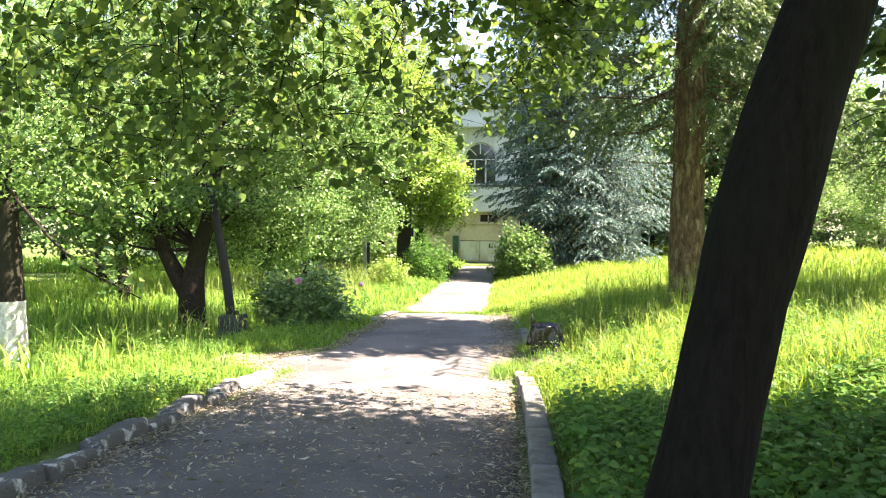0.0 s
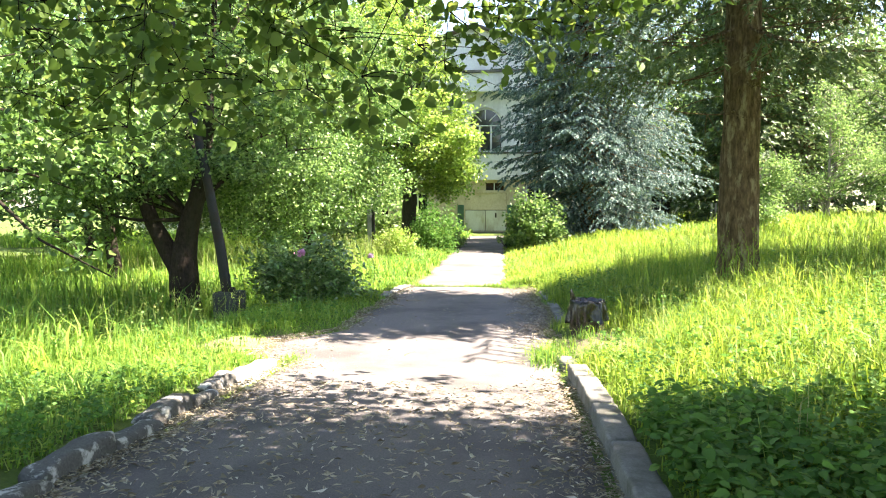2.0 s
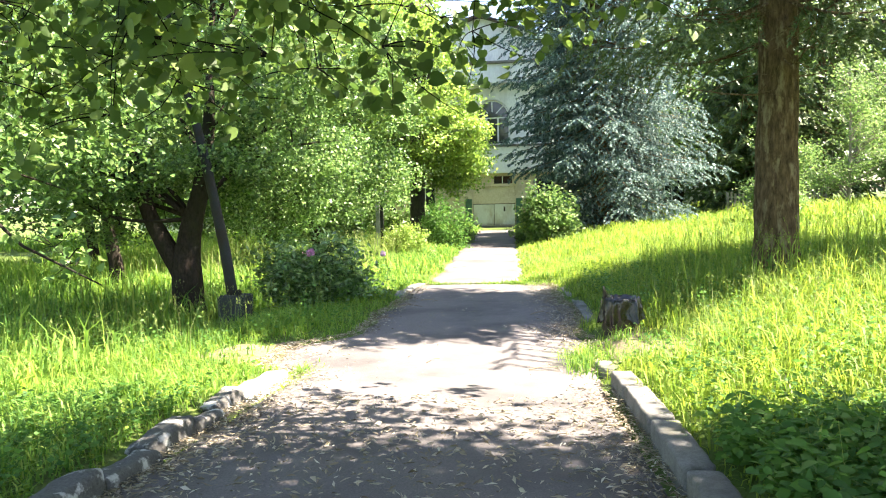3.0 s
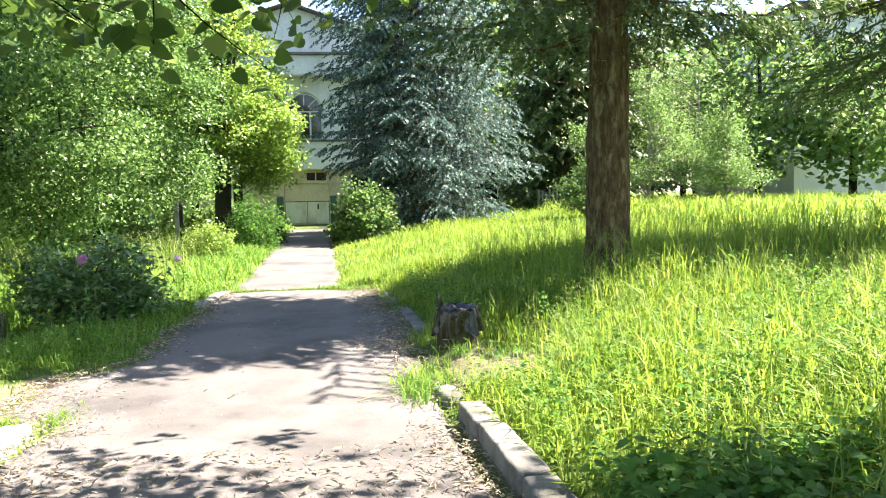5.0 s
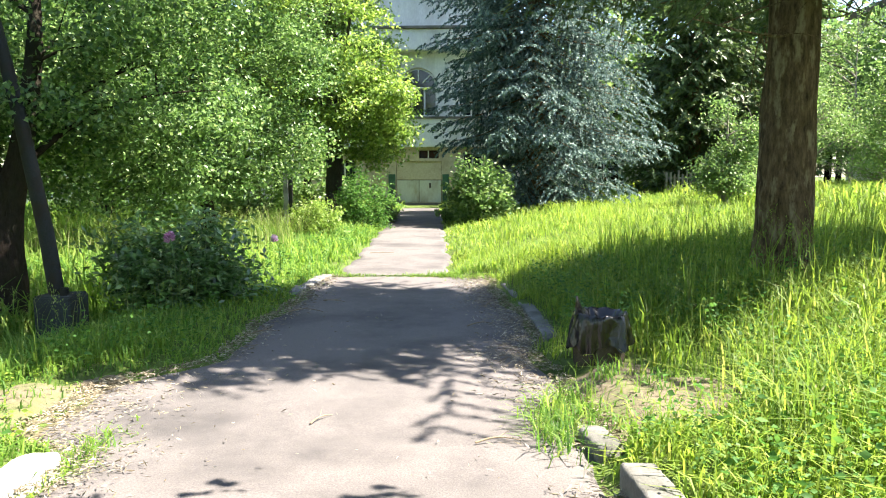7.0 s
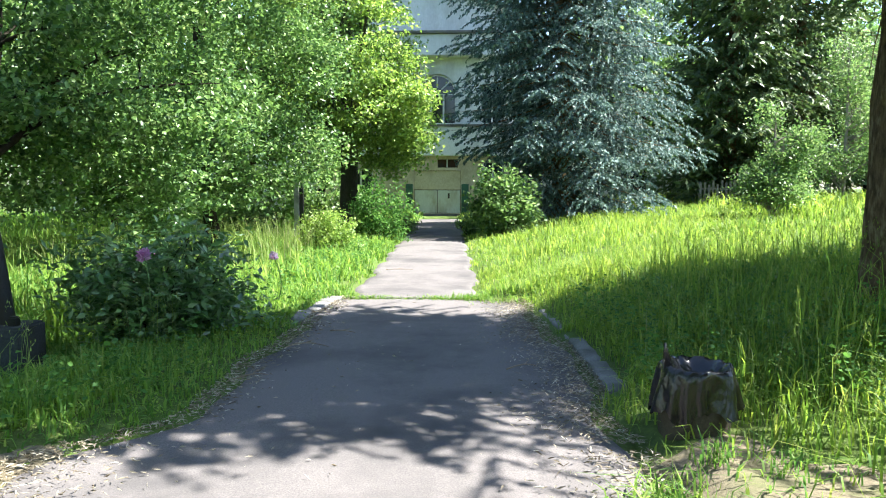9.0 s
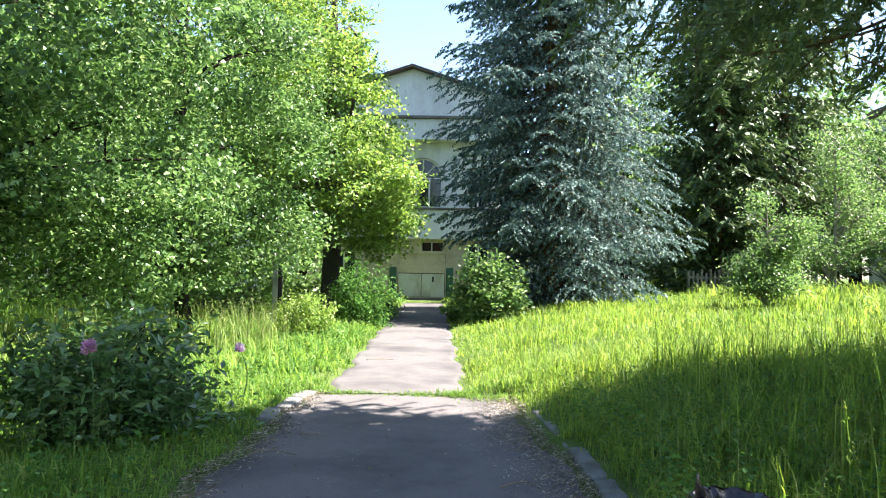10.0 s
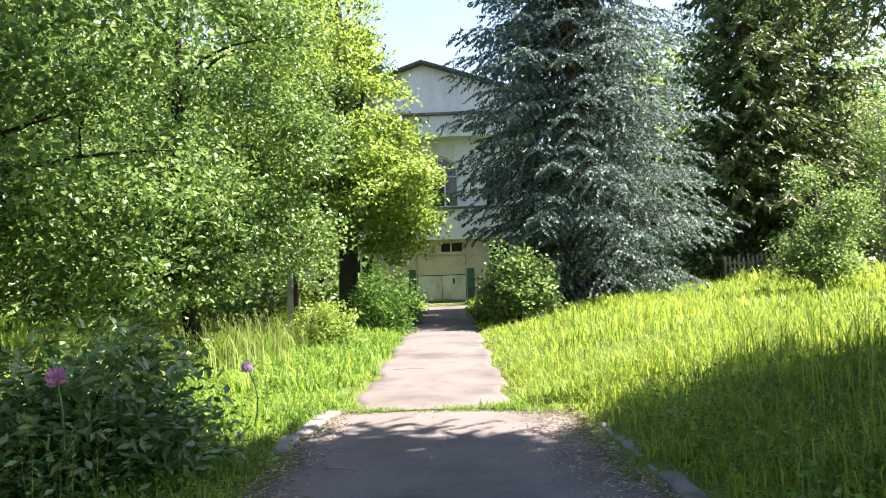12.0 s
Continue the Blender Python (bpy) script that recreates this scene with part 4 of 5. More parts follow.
for x, y, h, r in [(8.6, 26.8, 3.0, 0.95), (12.6, 31.5, 5.5, 1.6), (17.0, 36.5, 7.5, 2.4), (15.0, 30.0, 4.2, 1.5)]:
    gz = z_at(x, y)
    broadleaf("young_tree", (x, y, gz), "young light green tree standing in the meadow",
              [(x, y, gz - 0.2), (x, y, gz + 0.3), (x + 0.03, y, gz + h * 0.4), (x, y, gz + h * 0.95)], [0.09, 0.07, 0.05, 0.015],
              [(x + RNG.normal() * 0.35 * r, y, gz + h * (0.25 + 0.16 * k), r * (0.95 - 0.17 * k), r * (0.95 - 0.17 * k), h * 0.13) for k in range(5)],
              150, 60, 0.13 + 0.03 * h, 0.09, 0.06, L_FOREST, M_BARK_PALE, 0.4, 0.15, group="young trees of the meadow", limbs=40, low=0.1)


def woods(name, spots, label, low=0.12):
    """A far stand of trees, joined: stems and leaf clumps."""
    lines, pts = [], []
    for x, y, h, r in spots:
        gz = z_at(x, y)
        lines.append((np.array([(x, y, gz - 0.2), (x + RNG.normal() * 0.2, y, gz + h * 0.4), (x, y, gz + h * 0.85)]), [0.2, 0.15, 0.05]))
        c = blobs([(x, y, gz + h * 0.62, r, r, h * 0.4), (x + RNG.normal(), y - r * 0.4, gz + h * (0.26 + low), r * 0.85, r * 0.7, h * 0.24)], 95, 0.55)
        pts.append(np.repeat(c, 32, 0) + RNG.normal(size=(95 * 32, 3)) * [0.6, 0.6, 0.42])
    v, f = leaves(np.concatenate(pts), 0.38, 0.3, 0.4)
    t = tagged(link(name, raw_mesh(name, v, f), L_FOREST), label, "woods", kind="stuff")
    v, f = tubes(lines, 7)
    link("wood_stem", raw_mesh("wood_stem", v, f, True), M_BARK_SHADED, t)
    return t


woods("far_woods", [(13, 50, 13, 4), (17.5, 50, 11, 3.6), (21, 47, 9, 3.4), (20, 54, 15, 4.5), (25, 49, 8, 3.2), (9, 45, 12, 3.5), (21.0, 38.5, 9, 3.0), (24, 35.5, 7, 2.6), (26, 56, 14, 5), (32, 54, 13, 5), (34, 38, 13, 4.5), (38, 30, 14, 5), (36, 46, 12, 5), (40, 22, 14, 5), (9, 53, 15, 4), (43, 12, 14, 6), (45, 2, 14, 6)],
      "leafy wood with pale and dark green crowns beyond the meadow")
woods("far_woods", [(-18, 20, 11, 4), (-20, 28, 13, 4.5), (-19, 36, 14, 4.5), (-24, 22, 13, 5), (-26, 32, 15, 5), (-15, 42, 13, 4), (-25, 40, 15, 5), (-32, 28, 15, 6), (-34, 42, 15, 6), (-22, 12, 12, 5), (-27, 5, 13, 6), (-33, 16, 14, 6), (-10.5, 42, 13, 3.5), (-6.5, 41, 14, 3.0)],
      "dense leafy wood closing the orchard side")
# Out-of-view stand, added so that trees close off the open side behind.
woods("far_woods", [(-20, -14, 14, 6), (-10, -20, 14, 6), (2, -22, 14, 6), (13, -18, 14, 6), (24, -12, 14, 6), (-30, -6, 14, 6), (36, -8, 14, 6)],
      "unseen leafy wood added behind the walker's start")


# ---- shrubs ----
def shrub(name, x, y, rx, ry, h, n, leaf_len, leaf_wid, mat, label, round_near=False, stems=16, droop=0.4):
    gz = z_at(x, y)
    t = thing(name, (x, y, gz), label, "shrub")
    off = np.array((x, y, gz))
    cl = max(n // 40, 8)
    c = blobs([(x, y, gz + h * 0.5, rx, ry, h * 0.5), (x + rx * 0.4, y, gz + h * 0.35, rx * 0.6, ry * 0.7, h * 0.35), (x - rx * 0.4, y, gz + h * 0.4, rx * 0.6, ry * 0.7, h * 0.4)], cl, 0.45)
    c += RNG.normal(size=c.shape) * [rx * 0.16, ry * 0.16, h * 0.07]
    c[:, 2] = np.maximum(c[:, 2], gz + 0.08)
    lines = [(curve_to((x + RNG.normal() * 0.12 * rx, y + RNG.normal() * 0.12 * ry, gz - 0.03), c[RNG.integers(cl)], 0.12, 6), np.linspace(0.014, 0.004, 6)) for _ in range(stems)]
    v, f = tubes(lines, 5)
    link("branchwork", raw_mesh("branchwork", v - off, f, True), M_BARK_APPLE, t)
    p = np.repeat(c, 40, 0) + RNG.normal(size=(cl * 40, 3)) * [rx * 0.16, ry * 0.16, h * 0.09]
    p[:, 2] = np.maximum(p[:, 2], gz + 0.03)
    v, f = round_leaves(p, leaf_len, droop) if round_near else leaves(p, leaf_len, leaf_wid, droop)
    link("foliage", raw_mesh("foliage", v - off, f), mat, t)
    return t


peony = shrub("peony_bush", -2.45, 14.3, 0.92, 0.85, 1.15, 7000, 0.125, 0.05, L_PEONY, "dark green peony bush with pink blooms", stems=40, droop=0.1)


def bloom(x, y, z, s, label, petal=L_PETAL):
    n = 46
    d = unit(RNG.normal(size=(n, 3)) + [0, 0, 0.5])
    v, f = leaves(np.array([x, y, z]) + d * s * 0.55, s * 0.9, s * 0.8, along=unit(d + [0, 0, 0.6]), fold=0.3)
    ob = link("bloom", raw_mesh("bloom", v - np.array(peony.location), f), petal, peony, label)
    st, sf = tubes([(curve_to((x + 0.05, y, z - 0.5), (x, y, z), 0.02, 5), np.linspace(0.007, 0.005, 5))], 5)
    link("bloom_stem", raw_mesh("bloom_stem", st - np.array(peony.location), sf), L_PEONY, peony)


bloom(-2.3, 13.5, 0.92, 0.085, "large pink peony bloom")
bloom(-1.43, 14.9, 0.78, 0.07, "pale pink peony bloom", L_PETAL_PALE)
bloom(-2.9, 15.0, 0.8, 0.05, "fading pink peony bloom")
shrub("round_shrub", -2.65, 23.8, 0.6, 0.6, 1.0, 6000, 0.07, 0.04, L_MAPLE, "low round bright green shrub")
shrub("path_shrub", -2.0, 27.6, 0.75, 0.7, 1.7, 5200, 0.085, 0.055, L_HERB, "upright light green shrub at the path edge")
shrub("small_shrub", -1.75, 31.5, 0.5, 0.5, 0.75, 900, 0.1, 0.05, L_FOREST, "small dark shrub at the path edge")
shrub("maple_shrub", 1.55, 28.7, 1.0, 0.9, 2.0, 4200, 0.15, 0.11, L_FOREST, "broad-leaved maple shrub below the blue spruce")
shrub("corner_shrub", 0.5, 30.6, 0.42, 0.4, 0.65, 900, 0.12, 0.06, L_FOREST, "small clipped dark shrub beside the path")

for x, y, h in [(-5.6, 36.5, 2.6), (-7.8, 38.0, 2.8), (-10.5, 38.5, 2.6), (-7.0, 29.5, 1.5)]:
    tagged(shrub("undergrowth", x, y, 1.5, 1.0, h, 2400, 0.2, 0.13, L_FOREST, "dark leafy undergrowth below the trees"), group="undergrowth below the trees")

# ---- posts and the litter bin ----
gz = z_at(-3.45, 13.2)
lamp = thing("lamp_post", (-3.45, 13.2, gz), "dark leaning lamp post on a grey concrete block", "lamp post")
bm = bmesh.new()
box(bm, -0.21, 0.21, -0.21, 0.21, -0.1, 0.5, 0.02)
for v in bm.verts:
    v.co += 0.012 * noise.noise_vector(v.co * 8)
part("base_block", bm, M_BOX, lamp, "grey concrete block")
v, f = tubes([([(-0.03, 0, 0.35), (-0.14, 0, 1.2), (-0.42, 0.05, 2.6), (-0.8, 0.1, 4.2), (-1.1, 0.1, 5.6)], [0.088, 0.085, 0.075, 0.062, 0.05])], 14)
link("pole", raw_mesh("pole", v, f, True), M_POST, lamp)
bm = bmesh.new()
box(bm, 0.05, 0.13, -0.14, -0.05, 0.47, 0.59, 0.012)
part("bracket", bm, M_POST, lamp)
gz = z_at(-4.16, 27.0)
post = thing("concrete_post", (-4.16, 27.0, gz), "pale square concrete post among tall grass", "post")
bm = bmesh.new()
box(bm, -0.09, 0.05, -0.08, 0.08, -0.2, 2.0, 0.012)
part("shaft", bm, M_POST_PALE, post)
# A narrow dark upright set against the right side of the shaft.
bm = bmesh.new()
box(bm, 0.055, 0.16, -0.05, 0.06, -0.2, 1.9, 0.01)
part("dark_upright", bm, M_POST, post, "narrow dark upright along the post's side")

bin_x, bin_y = 2.27, 11.12
gz = 0.02
litter = thing("litter_bin", (bin_x, bin_y, gz), "squat concrete litter bin with a torn black bag over its rim", "litter bin")


def lathe(profile, n, wobble=0.0, seed=0.0, drop=0.0):
    bm = bmesh.new()
    rows = []
    for i, (r, z) in enumerate(profile):
        row = []
        for k in range(n):
            a = 2 * math.pi * k / n
            w = 1 + wobble * noise.noise(Vector((math.cos(a) * 2.2 + seed, math.sin(a) * 2.2, z * 3))) + wobble * 0.6 * math.sin(a * 11 + seed + z * 6)
            dz = drop * i * noise.noise(Vector((math.cos(a) * 1.6, math.sin(a) * 1.6 + seed, 0.3)))
            row.append(bm.verts.new((r * w * math.cos(a), r * w * math.sin(a), z + dz)))
        rows.append(row)
    for a, b in zip(rows, rows[1:]):
        for k in range(n):
            bm.faces.new((a[k], a[(k + 1) % n], b[(k + 1) % n], b[k]))
    return bm


part("body", lathe([(0.0, 0.05), (0.185, -0.08), (0.205, 0.0), (0.215, 0.1), (0.21, 0.25), (0.2, 0.39), (0.194, 0.405), (0.182, 0.4), (0.175, 0.1), (0.0, 0.08)], 36, 0.02), M_BIN, litter, "mossy brown concrete body", True)


def draped_bag(n=120):
    """A bin bag turned over the rim: deep folds, a ragged hem and an open mouth."""
    bm = bmesh.new()
    rows = []
    for i in range(17):
        row = []
        for k in range(n):
            a = 2 * math.pi * k / n
            cx, cy = math.cos(a), math.sin(a)
            hem = 0.19 + 0.16 * noise.noise(Vector((cx * 1.5 + 4, cy * 1.5, 0.7))) + 0.035 * noise.noise(Vector((cx * 6, cy * 6, 2.1)))
            if i < 6:
                r, z = 0.02 + 0.03 * i, 0.2 + 0.05 * i
            elif i < 9:
                r, z = 0.196 + 0.011 * (i - 6), 0.468 + (0.0, 0.014, 0.004)[i - 6]
            else:
                q = (i - 8) / 8
                r, z = 0.222 + 0.03 * q, 0.472 + (hem - 0.472) * q
            q = max(i - 7, 0) / 9
            fold = 0.03 * (0.2 + q) * math.sin(5 * a + 1.8 * math.sin(2 * a + 1) + 1.2 * q) + 0.012 * (0.2 + q) * math.sin(12 * a + 2 * math.sin(3 * a)) + 0.02 * q * noise.noise(Vector((cx * 4, cy * 4, z * 9)))
            pucker = 0.006 * math.sin(13 * a + math.sin(3 * a) * 2) if i < 10 else 0
            row.append(bm.verts.new(((r + fold) * cx, (r + fold) * cy, z + pucker + 0.012 * noise.noise(Vector((cx * 2, cy * 2, 5.0))))))
        rows.append(row)
    for a, b in zip(rows, rows[1:]):
        for k in range(n):
            bm.faces.new((a[k], a[(k + 1) % n], b[(k + 1) % n], b[k]))
    return bm


part("bag", draped_bag(), M_BAG, litter, "torn black plastic bag folded over the rim", True)
bm = bmesh.new()
rows = []
for i in range(7):
    s = i / 6
    rows.append([bm.verts.new((-0.225 + 0.015 * s + 0.26 * (1 - 0.75 * s) * (k / 5), -0.07 + 0.16 * (k / 5) - 0.012 * math.sin(k * 1.3 + i), 0.3 + 0.33 * s - 0.12 * s * (k / 5) + 0.01 * math.sin(k * 2 + i * 2))) for k in range(6)])
for a, b in zip(rows, rows[1:]):
    for k in range(5):
        bm.faces.new((a[k], a[k + 1], b[k + 1], b[k]))
ob = part("bag_corner", bm, M_BAG, litter, "stiff upright corner of the black bag", True)
mod = ob.modifiers.new("thick", "SOLIDIFY")
mod.thickness = 0.006


# ---- meadow, weeds and litter ----
def blades(x, y, height, width, lean=0.35):
    n = len(x)
    z = land(x, y) - 0.02
    root = np.stack([x, y, z], 1)
    a = RNG.uniform(0, 6.283, n)
    out = np.stack([np.cos(a), np.sin(a), np.zeros(n)], 1)
    side = np.stack([-np.sin(a), np.cos(a), np.zeros(n)], 1)
    ln = (lean * RNG.uniform(0.1, 1.6, n))[:, None]
    h = height[:, None]
    w = width[:, None]
    mid = root + [0, 0, 1] * h * (0.62 - 0.05 * ln) + out * h * ln * 0.24
    tip = root + [0, 0, 1] * h * (1 - 0.3 * ln) + out * h * ln * 1.05 + side * h * RNG.normal(size=(n, 1)) * 0.07
    v = np.stack([root - side * w * 0.5, root + side * w * 0.5, mid + side * w * 0.5, mid - side * w * 0.5, tip], 1).reshape(-1, 3)
    i = np.arange(n)[:, None] * 5
    return v, np.concatenate([i + [0, 1, 2], i + [0, 2, 3], i + [3, 2, 4]])


def patchy(x, y, scale, seed):
    return 0.5 + 0.25 * (np.sin(x * scale + seed) * np.sin(y * scale * 1.3 - seed) + np.sin(x * scale * 2.3 - y * scale * 1.7 + seed * 2))


def scatter(n, x0, x1, y0, y1):
    return RNG.uniform(x0, x1, n), RNG.uniform(y0, y1, n)


def off_path(x, y, gap=0.0):
    rag = 0.05 * np.sin(y * 9.0) + 0.04 * np.sin(y * 23 + x * 3)
    r, l = x - path_right(y), path_left(y) - x
    kerb_r = np.where(y < 8.7, 0.2, np.where((y > 12) & (y < 16), 0.15, 0.0))
    kerb_l = np.where(y < 8.9, 0.22, 0.0)
    bare = np.minimum(np.hypot((x - 2.42) / 0.62, (y - 10.1) / 0.75), np.hypot((x - 2.25) / 0.42, (y - 10.95) / 0.42))
    open_soil = (bare > 1.0) | (RNG.uniform(size=np.shape(x)) < 0.1)
    bare_l = np.hypot((x + 1.75) / 0.6, (y - 9.95) / 0.65) > 1.0
    return ((r > gap + kerb_r + rag) & open_soil) | ((l > gap + kerb_l + rag) & (bare_l | (RNG.uniform(size=np.shape(x)) < 0.45)))


def field(name, n, x0, x1, y0, y1, h, w, material, label, gap=0.02, lean=0.85):
    x, y = scatter(n, x0, x1, y0, y1)
    keep = off_path(x, y, gap) & (RNG.uniform(size=n) < 0.35 + patchy(x, y, 1.1, 2.0))
    x, y = x[keep], y[keep]
    d = np.maximum(x - path_right(y), path_left(y) - x)
    near_box = smooth(0.15, 0.9, np.hypot(x + 3.45, y - 12.95))
    hh = h * (0.25 + 0.75 * near_box) * (0.35 + 0.95 * RNG.uniform(size=len(x)) ** 1.3) * (0.45 + 0.55 * smooth(0.0, 1.4, d)) * (0.55 + 0.45 * patchy(x, y, 0.8, 1.0) + 0.6 * patchy(x, y, 3.3, 5.0)) * (1 - 0.5 * (x > 2.2) * (1 - smooth(5.6, 7.0, y))) * (1 - 0.3 * (x > 0) * smooth(15.5, 18.5, y) * (y < 20.0))
    v, f = blades(x, y, hh, w * RNG.uniform(0.6, 1.3, len(x)), lean)
    return tagged(link(name, raw_mesh(name, v, f), material), label, "grass", kind="stuff")


field("meadow_grass", 118000, 0.7, 9.0, 3.5, 20.0, 0.39, 0.0112, L_GRASS, "tall sunlit meadow grass, bright green and uncut")
field("meadow_grass", 62000, -0.3, 16.0, 20.0, 36.0, 0.28, 0.016, L_GRASS, "tall bright meadow grass further along the path")
field("meadow_grass", 24000, -0.6, 34.0, 36.0, 52.0, 0.45, 0.045, L_GRASS, "far meadow grass below the trees")
field("meadow_grass", 32000, 9.0, 24.0, 4.0, 36.0, 0.5, 0.03, L_GRASS, "tall meadow grass on the rise")
field("verge_grass", 76000, -5.5, -0.8, 3.0, 18.0, 0.24, 0.0125, L_VERGE, "soft green verge grass at the path edge")
field("verge_grass", 40000, -8.0, -1.0, 18.0, 34.0, 0.4, 0.022, L_VERGE, "overgrown sunny grass beside the path")
field("verge_grass", 34000, -16.0, -3.5, 8.0, 34.0, 0.55, 0.024, L_VERGE, "rank tall grass under the fruit trees")
field("verge_grass", 22000, -30.0, -2.0, 34.0, 48.0, 0.5, 0.05, L_VERGE, "far grass before the house")


def weeds(name, n, x0, x1, y0, y1, h, size, material, label):
    x, y = scatter(n, x0, x1, y0, y1)
    keep = off_path(x, y, 0.08) & (RNG.uniform(size=n) < patchy(x, y, 1.6, 4.0) + 0.3)
    keep2 = (np.hypot(x[keep] + 3.45, y[keep] - 12.5) > 1.3) & (np.hypot(x[keep] - 2.35, y[keep] - 10.8) > 0.95)
    x, y = x[keep][keep2], y[keep][keep2]
    k = 7
    z = land(x, y)
    c = np.repeat(np.stack([x, y, z], 1), k, 0)
    a = np.tile(np.arange(k) * 2.4, len(x)) + np.repeat(RNG.uniform(0, 6, len(x)), k)
    lvl = np.tile(np.linspace(0.3, 1, k), len(x)) * np.repeat(RNG.uniform(0.5, 1.1, len(x)), k) * h
    out = np.stack([np.cos(a), np.sin(a), np.full(len(a), 0.12)], 1)
    p = c + out * size * RNG.uniform(0.5, 1.1, len(a))[:, None] + np.stack([0 * a, 0 * a, lvl], 1)
    own = size * np.repeat(RNG.uniform(0.55, 1.35, len(x)), k) * RNG.uniform(0.75, 1.2, len(a))
    way = unit(out + RNG.normal(size=out.shape) * 0.2 - [0, 0, 0.25])
    v, f = broad_leaves(p, own, way) if size > 0.042 else leaves(p, own * 1.25, own * 0.82, along=way, fold=0.12)
    return tagged(link(name, raw_mesh(name, v, f), material), label, "weeds", kind="stuff")


weeds("ground_weeds", 5600, 2.3, 6.0, 2.2, 6.9, 0.27, 0.05, L_HERB, "dense broad-leaved weeds under the linden")
weeds("ground_weeds", 2200, -5.0, -1.3, 3.0, 8.0, 0.2, 0.04, L_HERB, "low leafy weeds behind the broken kerb")
weeds("ground_weeds", 3200, 2.0, 6.5, 7.0, 16.0, 0.4, 0.036, L_HERB, "scattered leafy weeds in the meadow")
weeds("ground_weeds", 6500, 2.0, 7.5, 6.5, 17.0, 0.17, 0.026, L_SWARD, "low dense clover and seedlings between the grass stems")
weeds("ground_weeds", 4200, -4.5, -1.1, 3.0, 17.0, 0.1, 0.024, L_SWARD, "low dense clover under the verge grass")
weeds("ground_weeds", 1500, -7.0, -1.3, 9.0, 26.0, 0.42, 0.04, L_HERB, "leafy weeds among the verge grass")


def stalks(name, n, x0, x1, y0, y1, h, material, label, w=0.004):
    x, y = scatter(n, x0, x1, y0, y1)
    keep = off_path(x, y, 0.25)
    x, y = x[keep], y[keep]
    hh = h * RNG.uniform(0.7, 1.2, len(x))
    v1, f1 = blades(x, y, hh, np.full(len(x), w), 0.35)
    tip = v1.reshape(-1, 5, 3)[:, 4]
    k = 7
    drop = np.repeat(tip, k, 0) - np.stack([RNG.normal(size=len(tip) * k) * 0.012, RNG.normal(size=len(tip) * k) * 0.012, RNG.uniform(0, 0.12, len(tip) * k)], 1)
    v2, f2 = leaves(drop, 0.03, 0.009, along=unit(RNG.normal(size=drop.shape) * 0.4 + [0, 0, 1]))
    v, f = join_raw([(v1, f1), (v2, f2)])
    return tagged(link(name, raw_mesh(name, v, f), material), label, "grass", kind="stuff")


stalks("seed_heads", 700, 2.2, 9.0, 5.0, 13.0, 0.72, L_SEED, "thin grass stalks with seed heads")
stalks("seed_heads", 1300, 3.0, 9.0, 11.6, 17.0, 0.88, L_GRASS, "tall green grass stalks standing above the meadow", 0.008)
stalks("seed_heads", 700, -7.0, -1.8, 8.0, 20.0, 0.7, L_SEED, "pale grass stalks with seed heads")
stalks("seed_heads", 1500, -9.0, -2.6, 19.0, 27.0, 1.0, L_SEED, "tall flowering grass stalks", 0.012)


def litter_leaves(name, n, x0, x1, y0, y1, size, material, label, edge):
    """Curled dry leaves on the asphalt, thicker towards its edges where edge is set."""
    y = RNG.uniform(y0, y1, n)
    s = RNG.beta(edge, edge, n)
    x = path_left(y) + 0.02 + (path_right(y) - path_left(y) - 0.04) * s
    z = path_z(y) + 0.017 + 0.012 * np.sin(np.pi * s)
    c = np.stack([x, y, z + RNG.uniform(0, 0.012, n)], 1)
    a = RNG.uniform(0, 6.283, n)
    own = size * RNG.uniform(0.35, 1.3, n)
    v, f = leaves(c, own, own * RNG.uniform(0.14, 0.36, n), along=unit(np.stack([np.cos(a), np.sin(a), RNG.normal(size=n) * 0.2], 1)), fold=0.4)
    return tagged(link(name, raw_mesh(name, v, f), material), label, "leaf litter", kind="stuff")


litter_leaves("leaf_litter", 4600, -1.1, 2.0, 3.0, 8.1, 0.066, L_DRY, "curled dry leaves strewn on the shaded asphalt", 0.7)
litter_leaves("leaf_litter", 700, -1.1, 2.0, 8.6, 17.0, 0.04, L_DRY, "few dry leaves and scraps on the asphalt", 0.25)


def edge_debris(name, n, y0, y1, side, reach, size, material, label):
    y = RNG.uniform(y0, y1, n)
    d = np.abs(RNG.normal(size=n)) * reach
    x = path_right(y) + 0.05 - d if side > 0 else path_left(y) - 0.05 + d
    z = path_z(y) + 0.022 + RNG.uniform(0, 0.02, n)
    a = RNG.uniform(0, 6.283, n)
    v, f = leaves(np.stack([x, y, z], 1), size, size * 0.2, along=unit(np.stack([np.cos(a), np.sin(a), RNG.normal(size=n) * 0.2], 1)), fold=0.35)
    return tagged(link(name, raw_mesh(name, v, f), material), label, "leaf litter", kind="stuff")


edge_debris("edge_litter", 2600, 3.0, 8.6, 1, 0.2, 0.05, L_DRY, "dry leaves drifted against the kerb")
edge_debris("edge_litter", 4200, 3.0, 9.0, -1, 0.22, 0.05, L_DRY, "dry leaves drifted below the broken kerb")
edge_debris("edge_litter", 5200, 11.0, 17.0, 1, 0.28, 0.045, L_DRY, "brown plant litter along the sunken kerb")
edge_debris("edge_litter", 3600, 9.0, 17.0, -1, 0.16, 0.05, L_DRY, "dry clippings along the verge")
edge_debris("edge_litter", 700, 9.2, 10.9, 1, 0.3, 0.06, L_DRY, "dry stalks lying beside the kerb end")
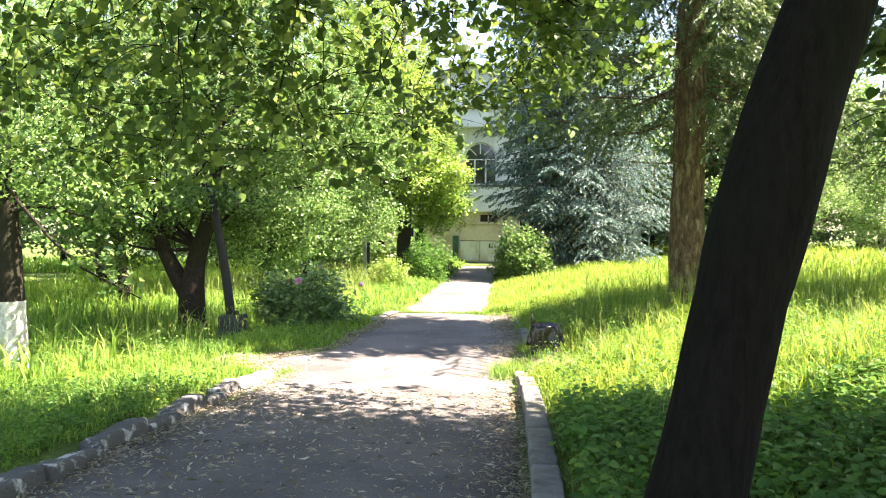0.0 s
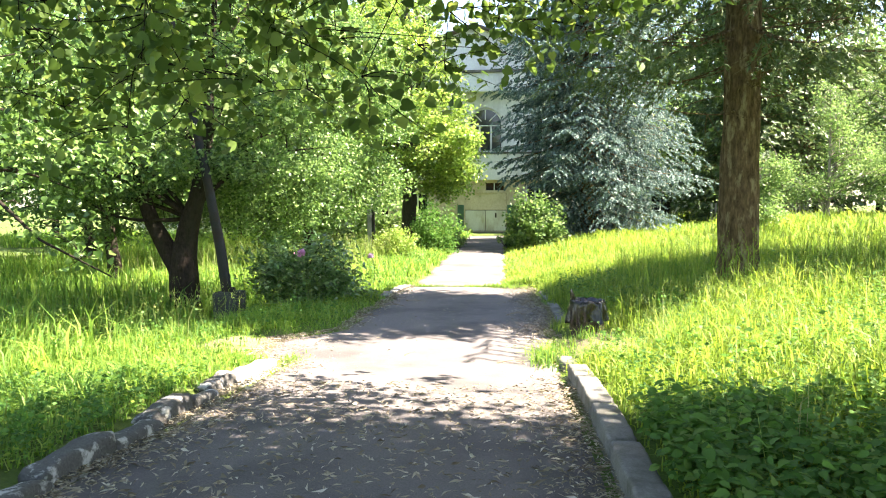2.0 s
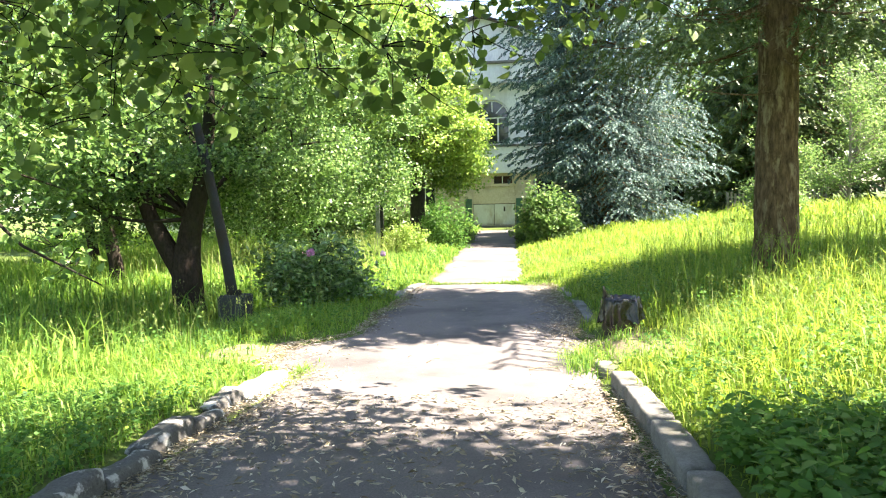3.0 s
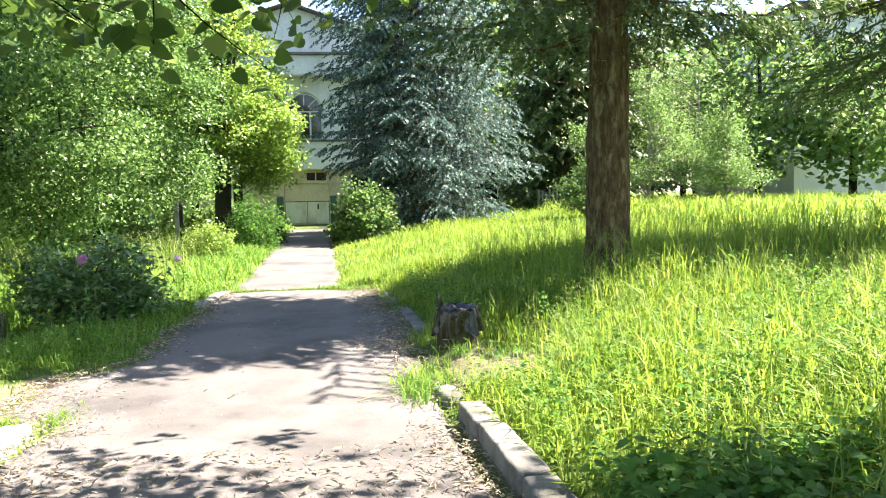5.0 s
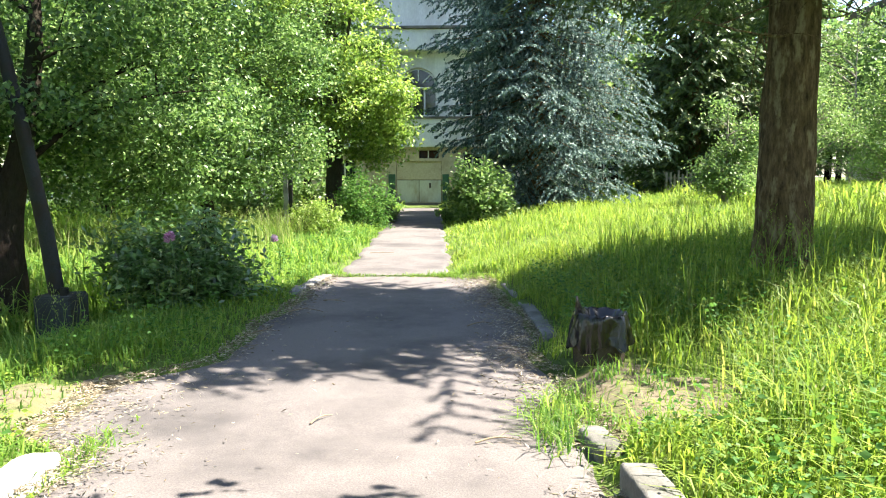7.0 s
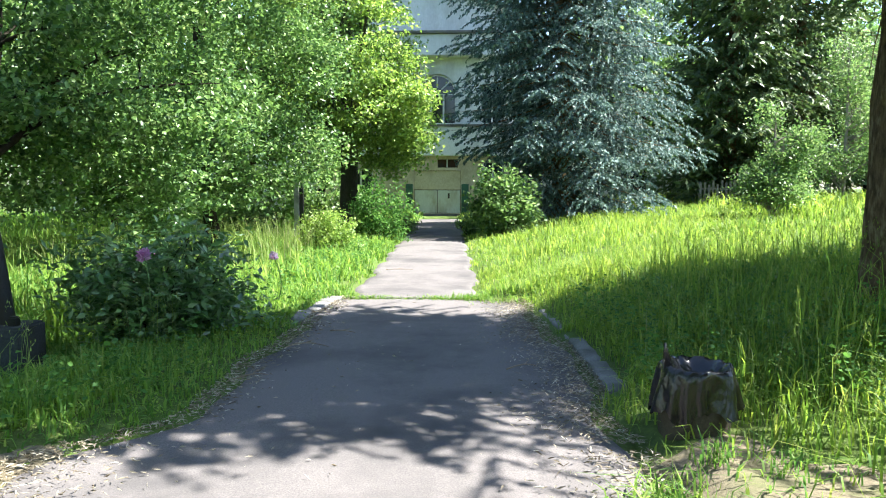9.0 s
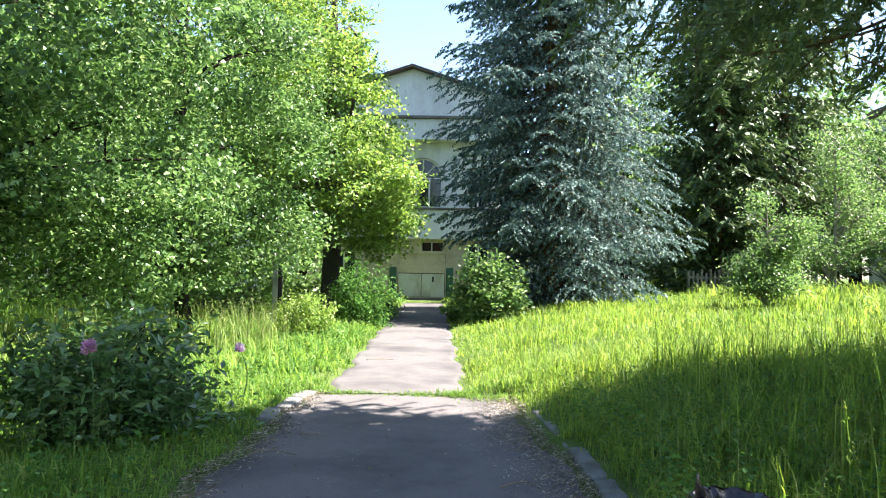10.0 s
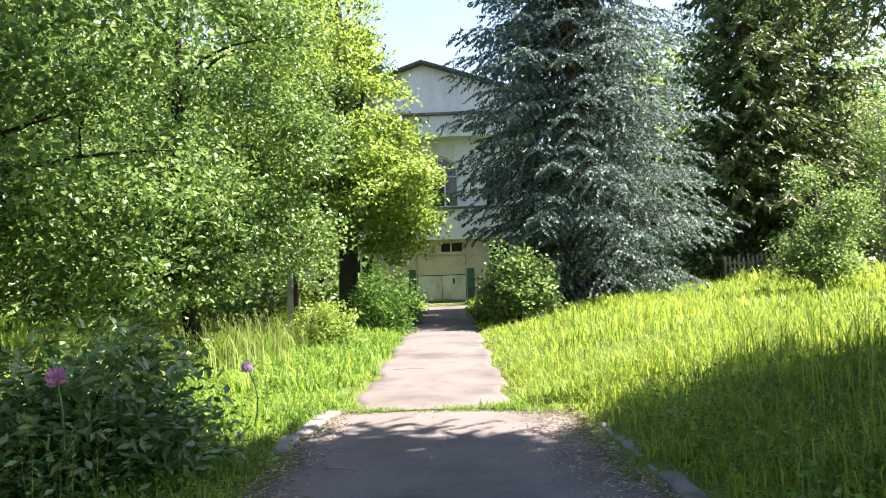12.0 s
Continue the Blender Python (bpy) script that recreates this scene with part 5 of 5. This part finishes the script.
edge_debris("edge_litter", 800, 9.0, 10.8, -1, 0.4, 0.05, L_DRY, "dry clippings spread over the wide path edge")


def tufts(name, spots, label):
    """Grass growing in cracks: spots of x, y, spread along x, along y, count, height."""
    xs, ys, hs = [], [], []
    for x, y, sx, sy, n, h in spots:
        xs.append(x + RNG.normal(size=n) * sx), ys.append(y + RNG.normal(size=n) * sy), hs.append(h * RNG.uniform(0.4, 1.2, n))
    x, y, h = np.concatenate(xs), np.concatenate(ys), np.concatenate(hs)
    v, f = blades(x, y, h + 0.03, 0.01 * RNG.uniform(0.6, 1.3, len(x)), 0.9)
    return tagged(link(name, raw_mesh(name, v, f), L_VERGE), label, "grass", kind="stuff")


tufts("crack_grass", [(-0.75, 16.95, 0.22, 0.07, 520, 0.1), (-0.3, 16.93, 0.2, 0.05, 300, 0.08), (0.3, 16.92, 0.2, 0.07, 620, 0.1), (0.8, 16.95, 0.15, 0.09, 520, 0.13), (1.25, 16.9, 0.25, 0.15, 500, 0.16),
                      (1.72, 9.55, 0.09, 0.25, 320, 0.22), (1.9, 10.0, 0.12, 0.25, 260, 0.2), (2.22, 10.55, 0.05, 0.05, 30, 0.2), (-1.05, 9.0, 0.07, 0.25, 240, 0.12), (2.6, 10.45, 0.22, 0.2, 160, 0.12), (2.15, 9.7, 0.2, 0.2, 120, 0.1)],
      "grass tufts in the joint between the two path sections and at the kerb end")


# grey paling fence under the far trees
M_PALING = surface("weathered_paling", (0.16, 0.145, 0.12), (0.32, 0.295, 0.25), (0.12, 0.12, 0.09), 4.0, 30, 0.9, 0.4, 0.006, (1, 1, 0.2))
fence = thing("fence", (9.4, 36.2, z_at(9.4, 36.2)), "low weathered grey paling fence under dark trees", "fence")
for k in range(26):
    fx, fy = 0.17 * k, 0.02 * k
    gz = z_at(9.4 + fx, 36.2 + fy) - z_at(9.4, 36.2)
    bm = bmesh.new()
    h = 0.95 + 0.08 * math.sin(k * 2.7)
    box(bm, fx - 0.045, fx + 0.045, fy - 0.012, fy + 0.012, gz + 0.05, gz + h, 0.004)
    part("slat", bm, M_PALING, fence)
    if k % 8 == 0:
        bm = bmesh.new()
        box(bm, fx - 0.05, fx + 0.05, fy + 0.05, fy + 0.15, gz - 0.2, gz + 1.0, 0.008)
        part("post", bm, M_PALING, fence)
for h in (0.3, 0.75):
    bm = bmesh.new()
    made = box(bm, -0.05, 4.3, 0.014, 0.05, h - 0.04, h + 0.04, 0.004)
    bmesh.ops.rotate(bm, cent=(0, 0, 0), matrix=Matrix.Rotation(math.atan2(0.02, 0.17), 3, "Z"), verts=bm.verts)
    part("rail", bm, M_PALING, fence)

# pale stem of a birch before the far wood
gz = z_at(18.6, 46.0)
broadleaf("birch_tree", (18.6, 46.0, gz), "birch with a pale stem before the wood",
          [(18.6, 46.0, gz - 0.2), (18.6, 46.0, gz + 0.6), (18.65, 46.0, gz + 3.5), (18.6, 46.0, gz + 9.0)], [0.2, 0.16, 0.13, 0.04],
          [(18.6, 46.0, gz + 7.0, 2.2, 2.2, 3.0), (18.2, 45.5, gz + 4.6, 1.6, 1.6, 1.3)], 120, 60, 0.4, 0.18, 0.13, L_FOREST, M_KERB_WHITE, 0.6, 0.3, limbs=24)

# dry sticks lying on the path edges
for x, y, ln, turn in [(-0.75, 13.6, 0.42, 12), (-0.95, 12.4, 0.35, 40), (-0.55, 14.4, 0.3, -15), (1.45, 14.2, 0.4, 70), (1.3, 12.9, 0.3, 25), (0.2, 9.7, 0.22, 60), (-0.6, 20.4, 0.5, 5), (1.35, 9.3, 0.28, 10)]:
    line = curve_to((-ln / 2, 0, 0), (ln / 2, 0, 0), 0.04, 7, 0.15)
    v, f = tubes([(line, np.linspace(0.007, 0.003, 7)), (curve_to(line[3], line[3] + [0.08, 0.06, 0.015], 0.02, 4), np.linspace(0.004, 0.002, 4))], 6)
    ob = link("stick", raw_mesh("stick", v, f, True), M_STICK)
    ob.matrix_world = pose(x, y, float(path_z(y)) + (0.026 if y < 17 else 0.04), 0, 0, turn)
    tagged(ob, "thin dry brown stick lying on the asphalt", "stick", "sticks on the path")
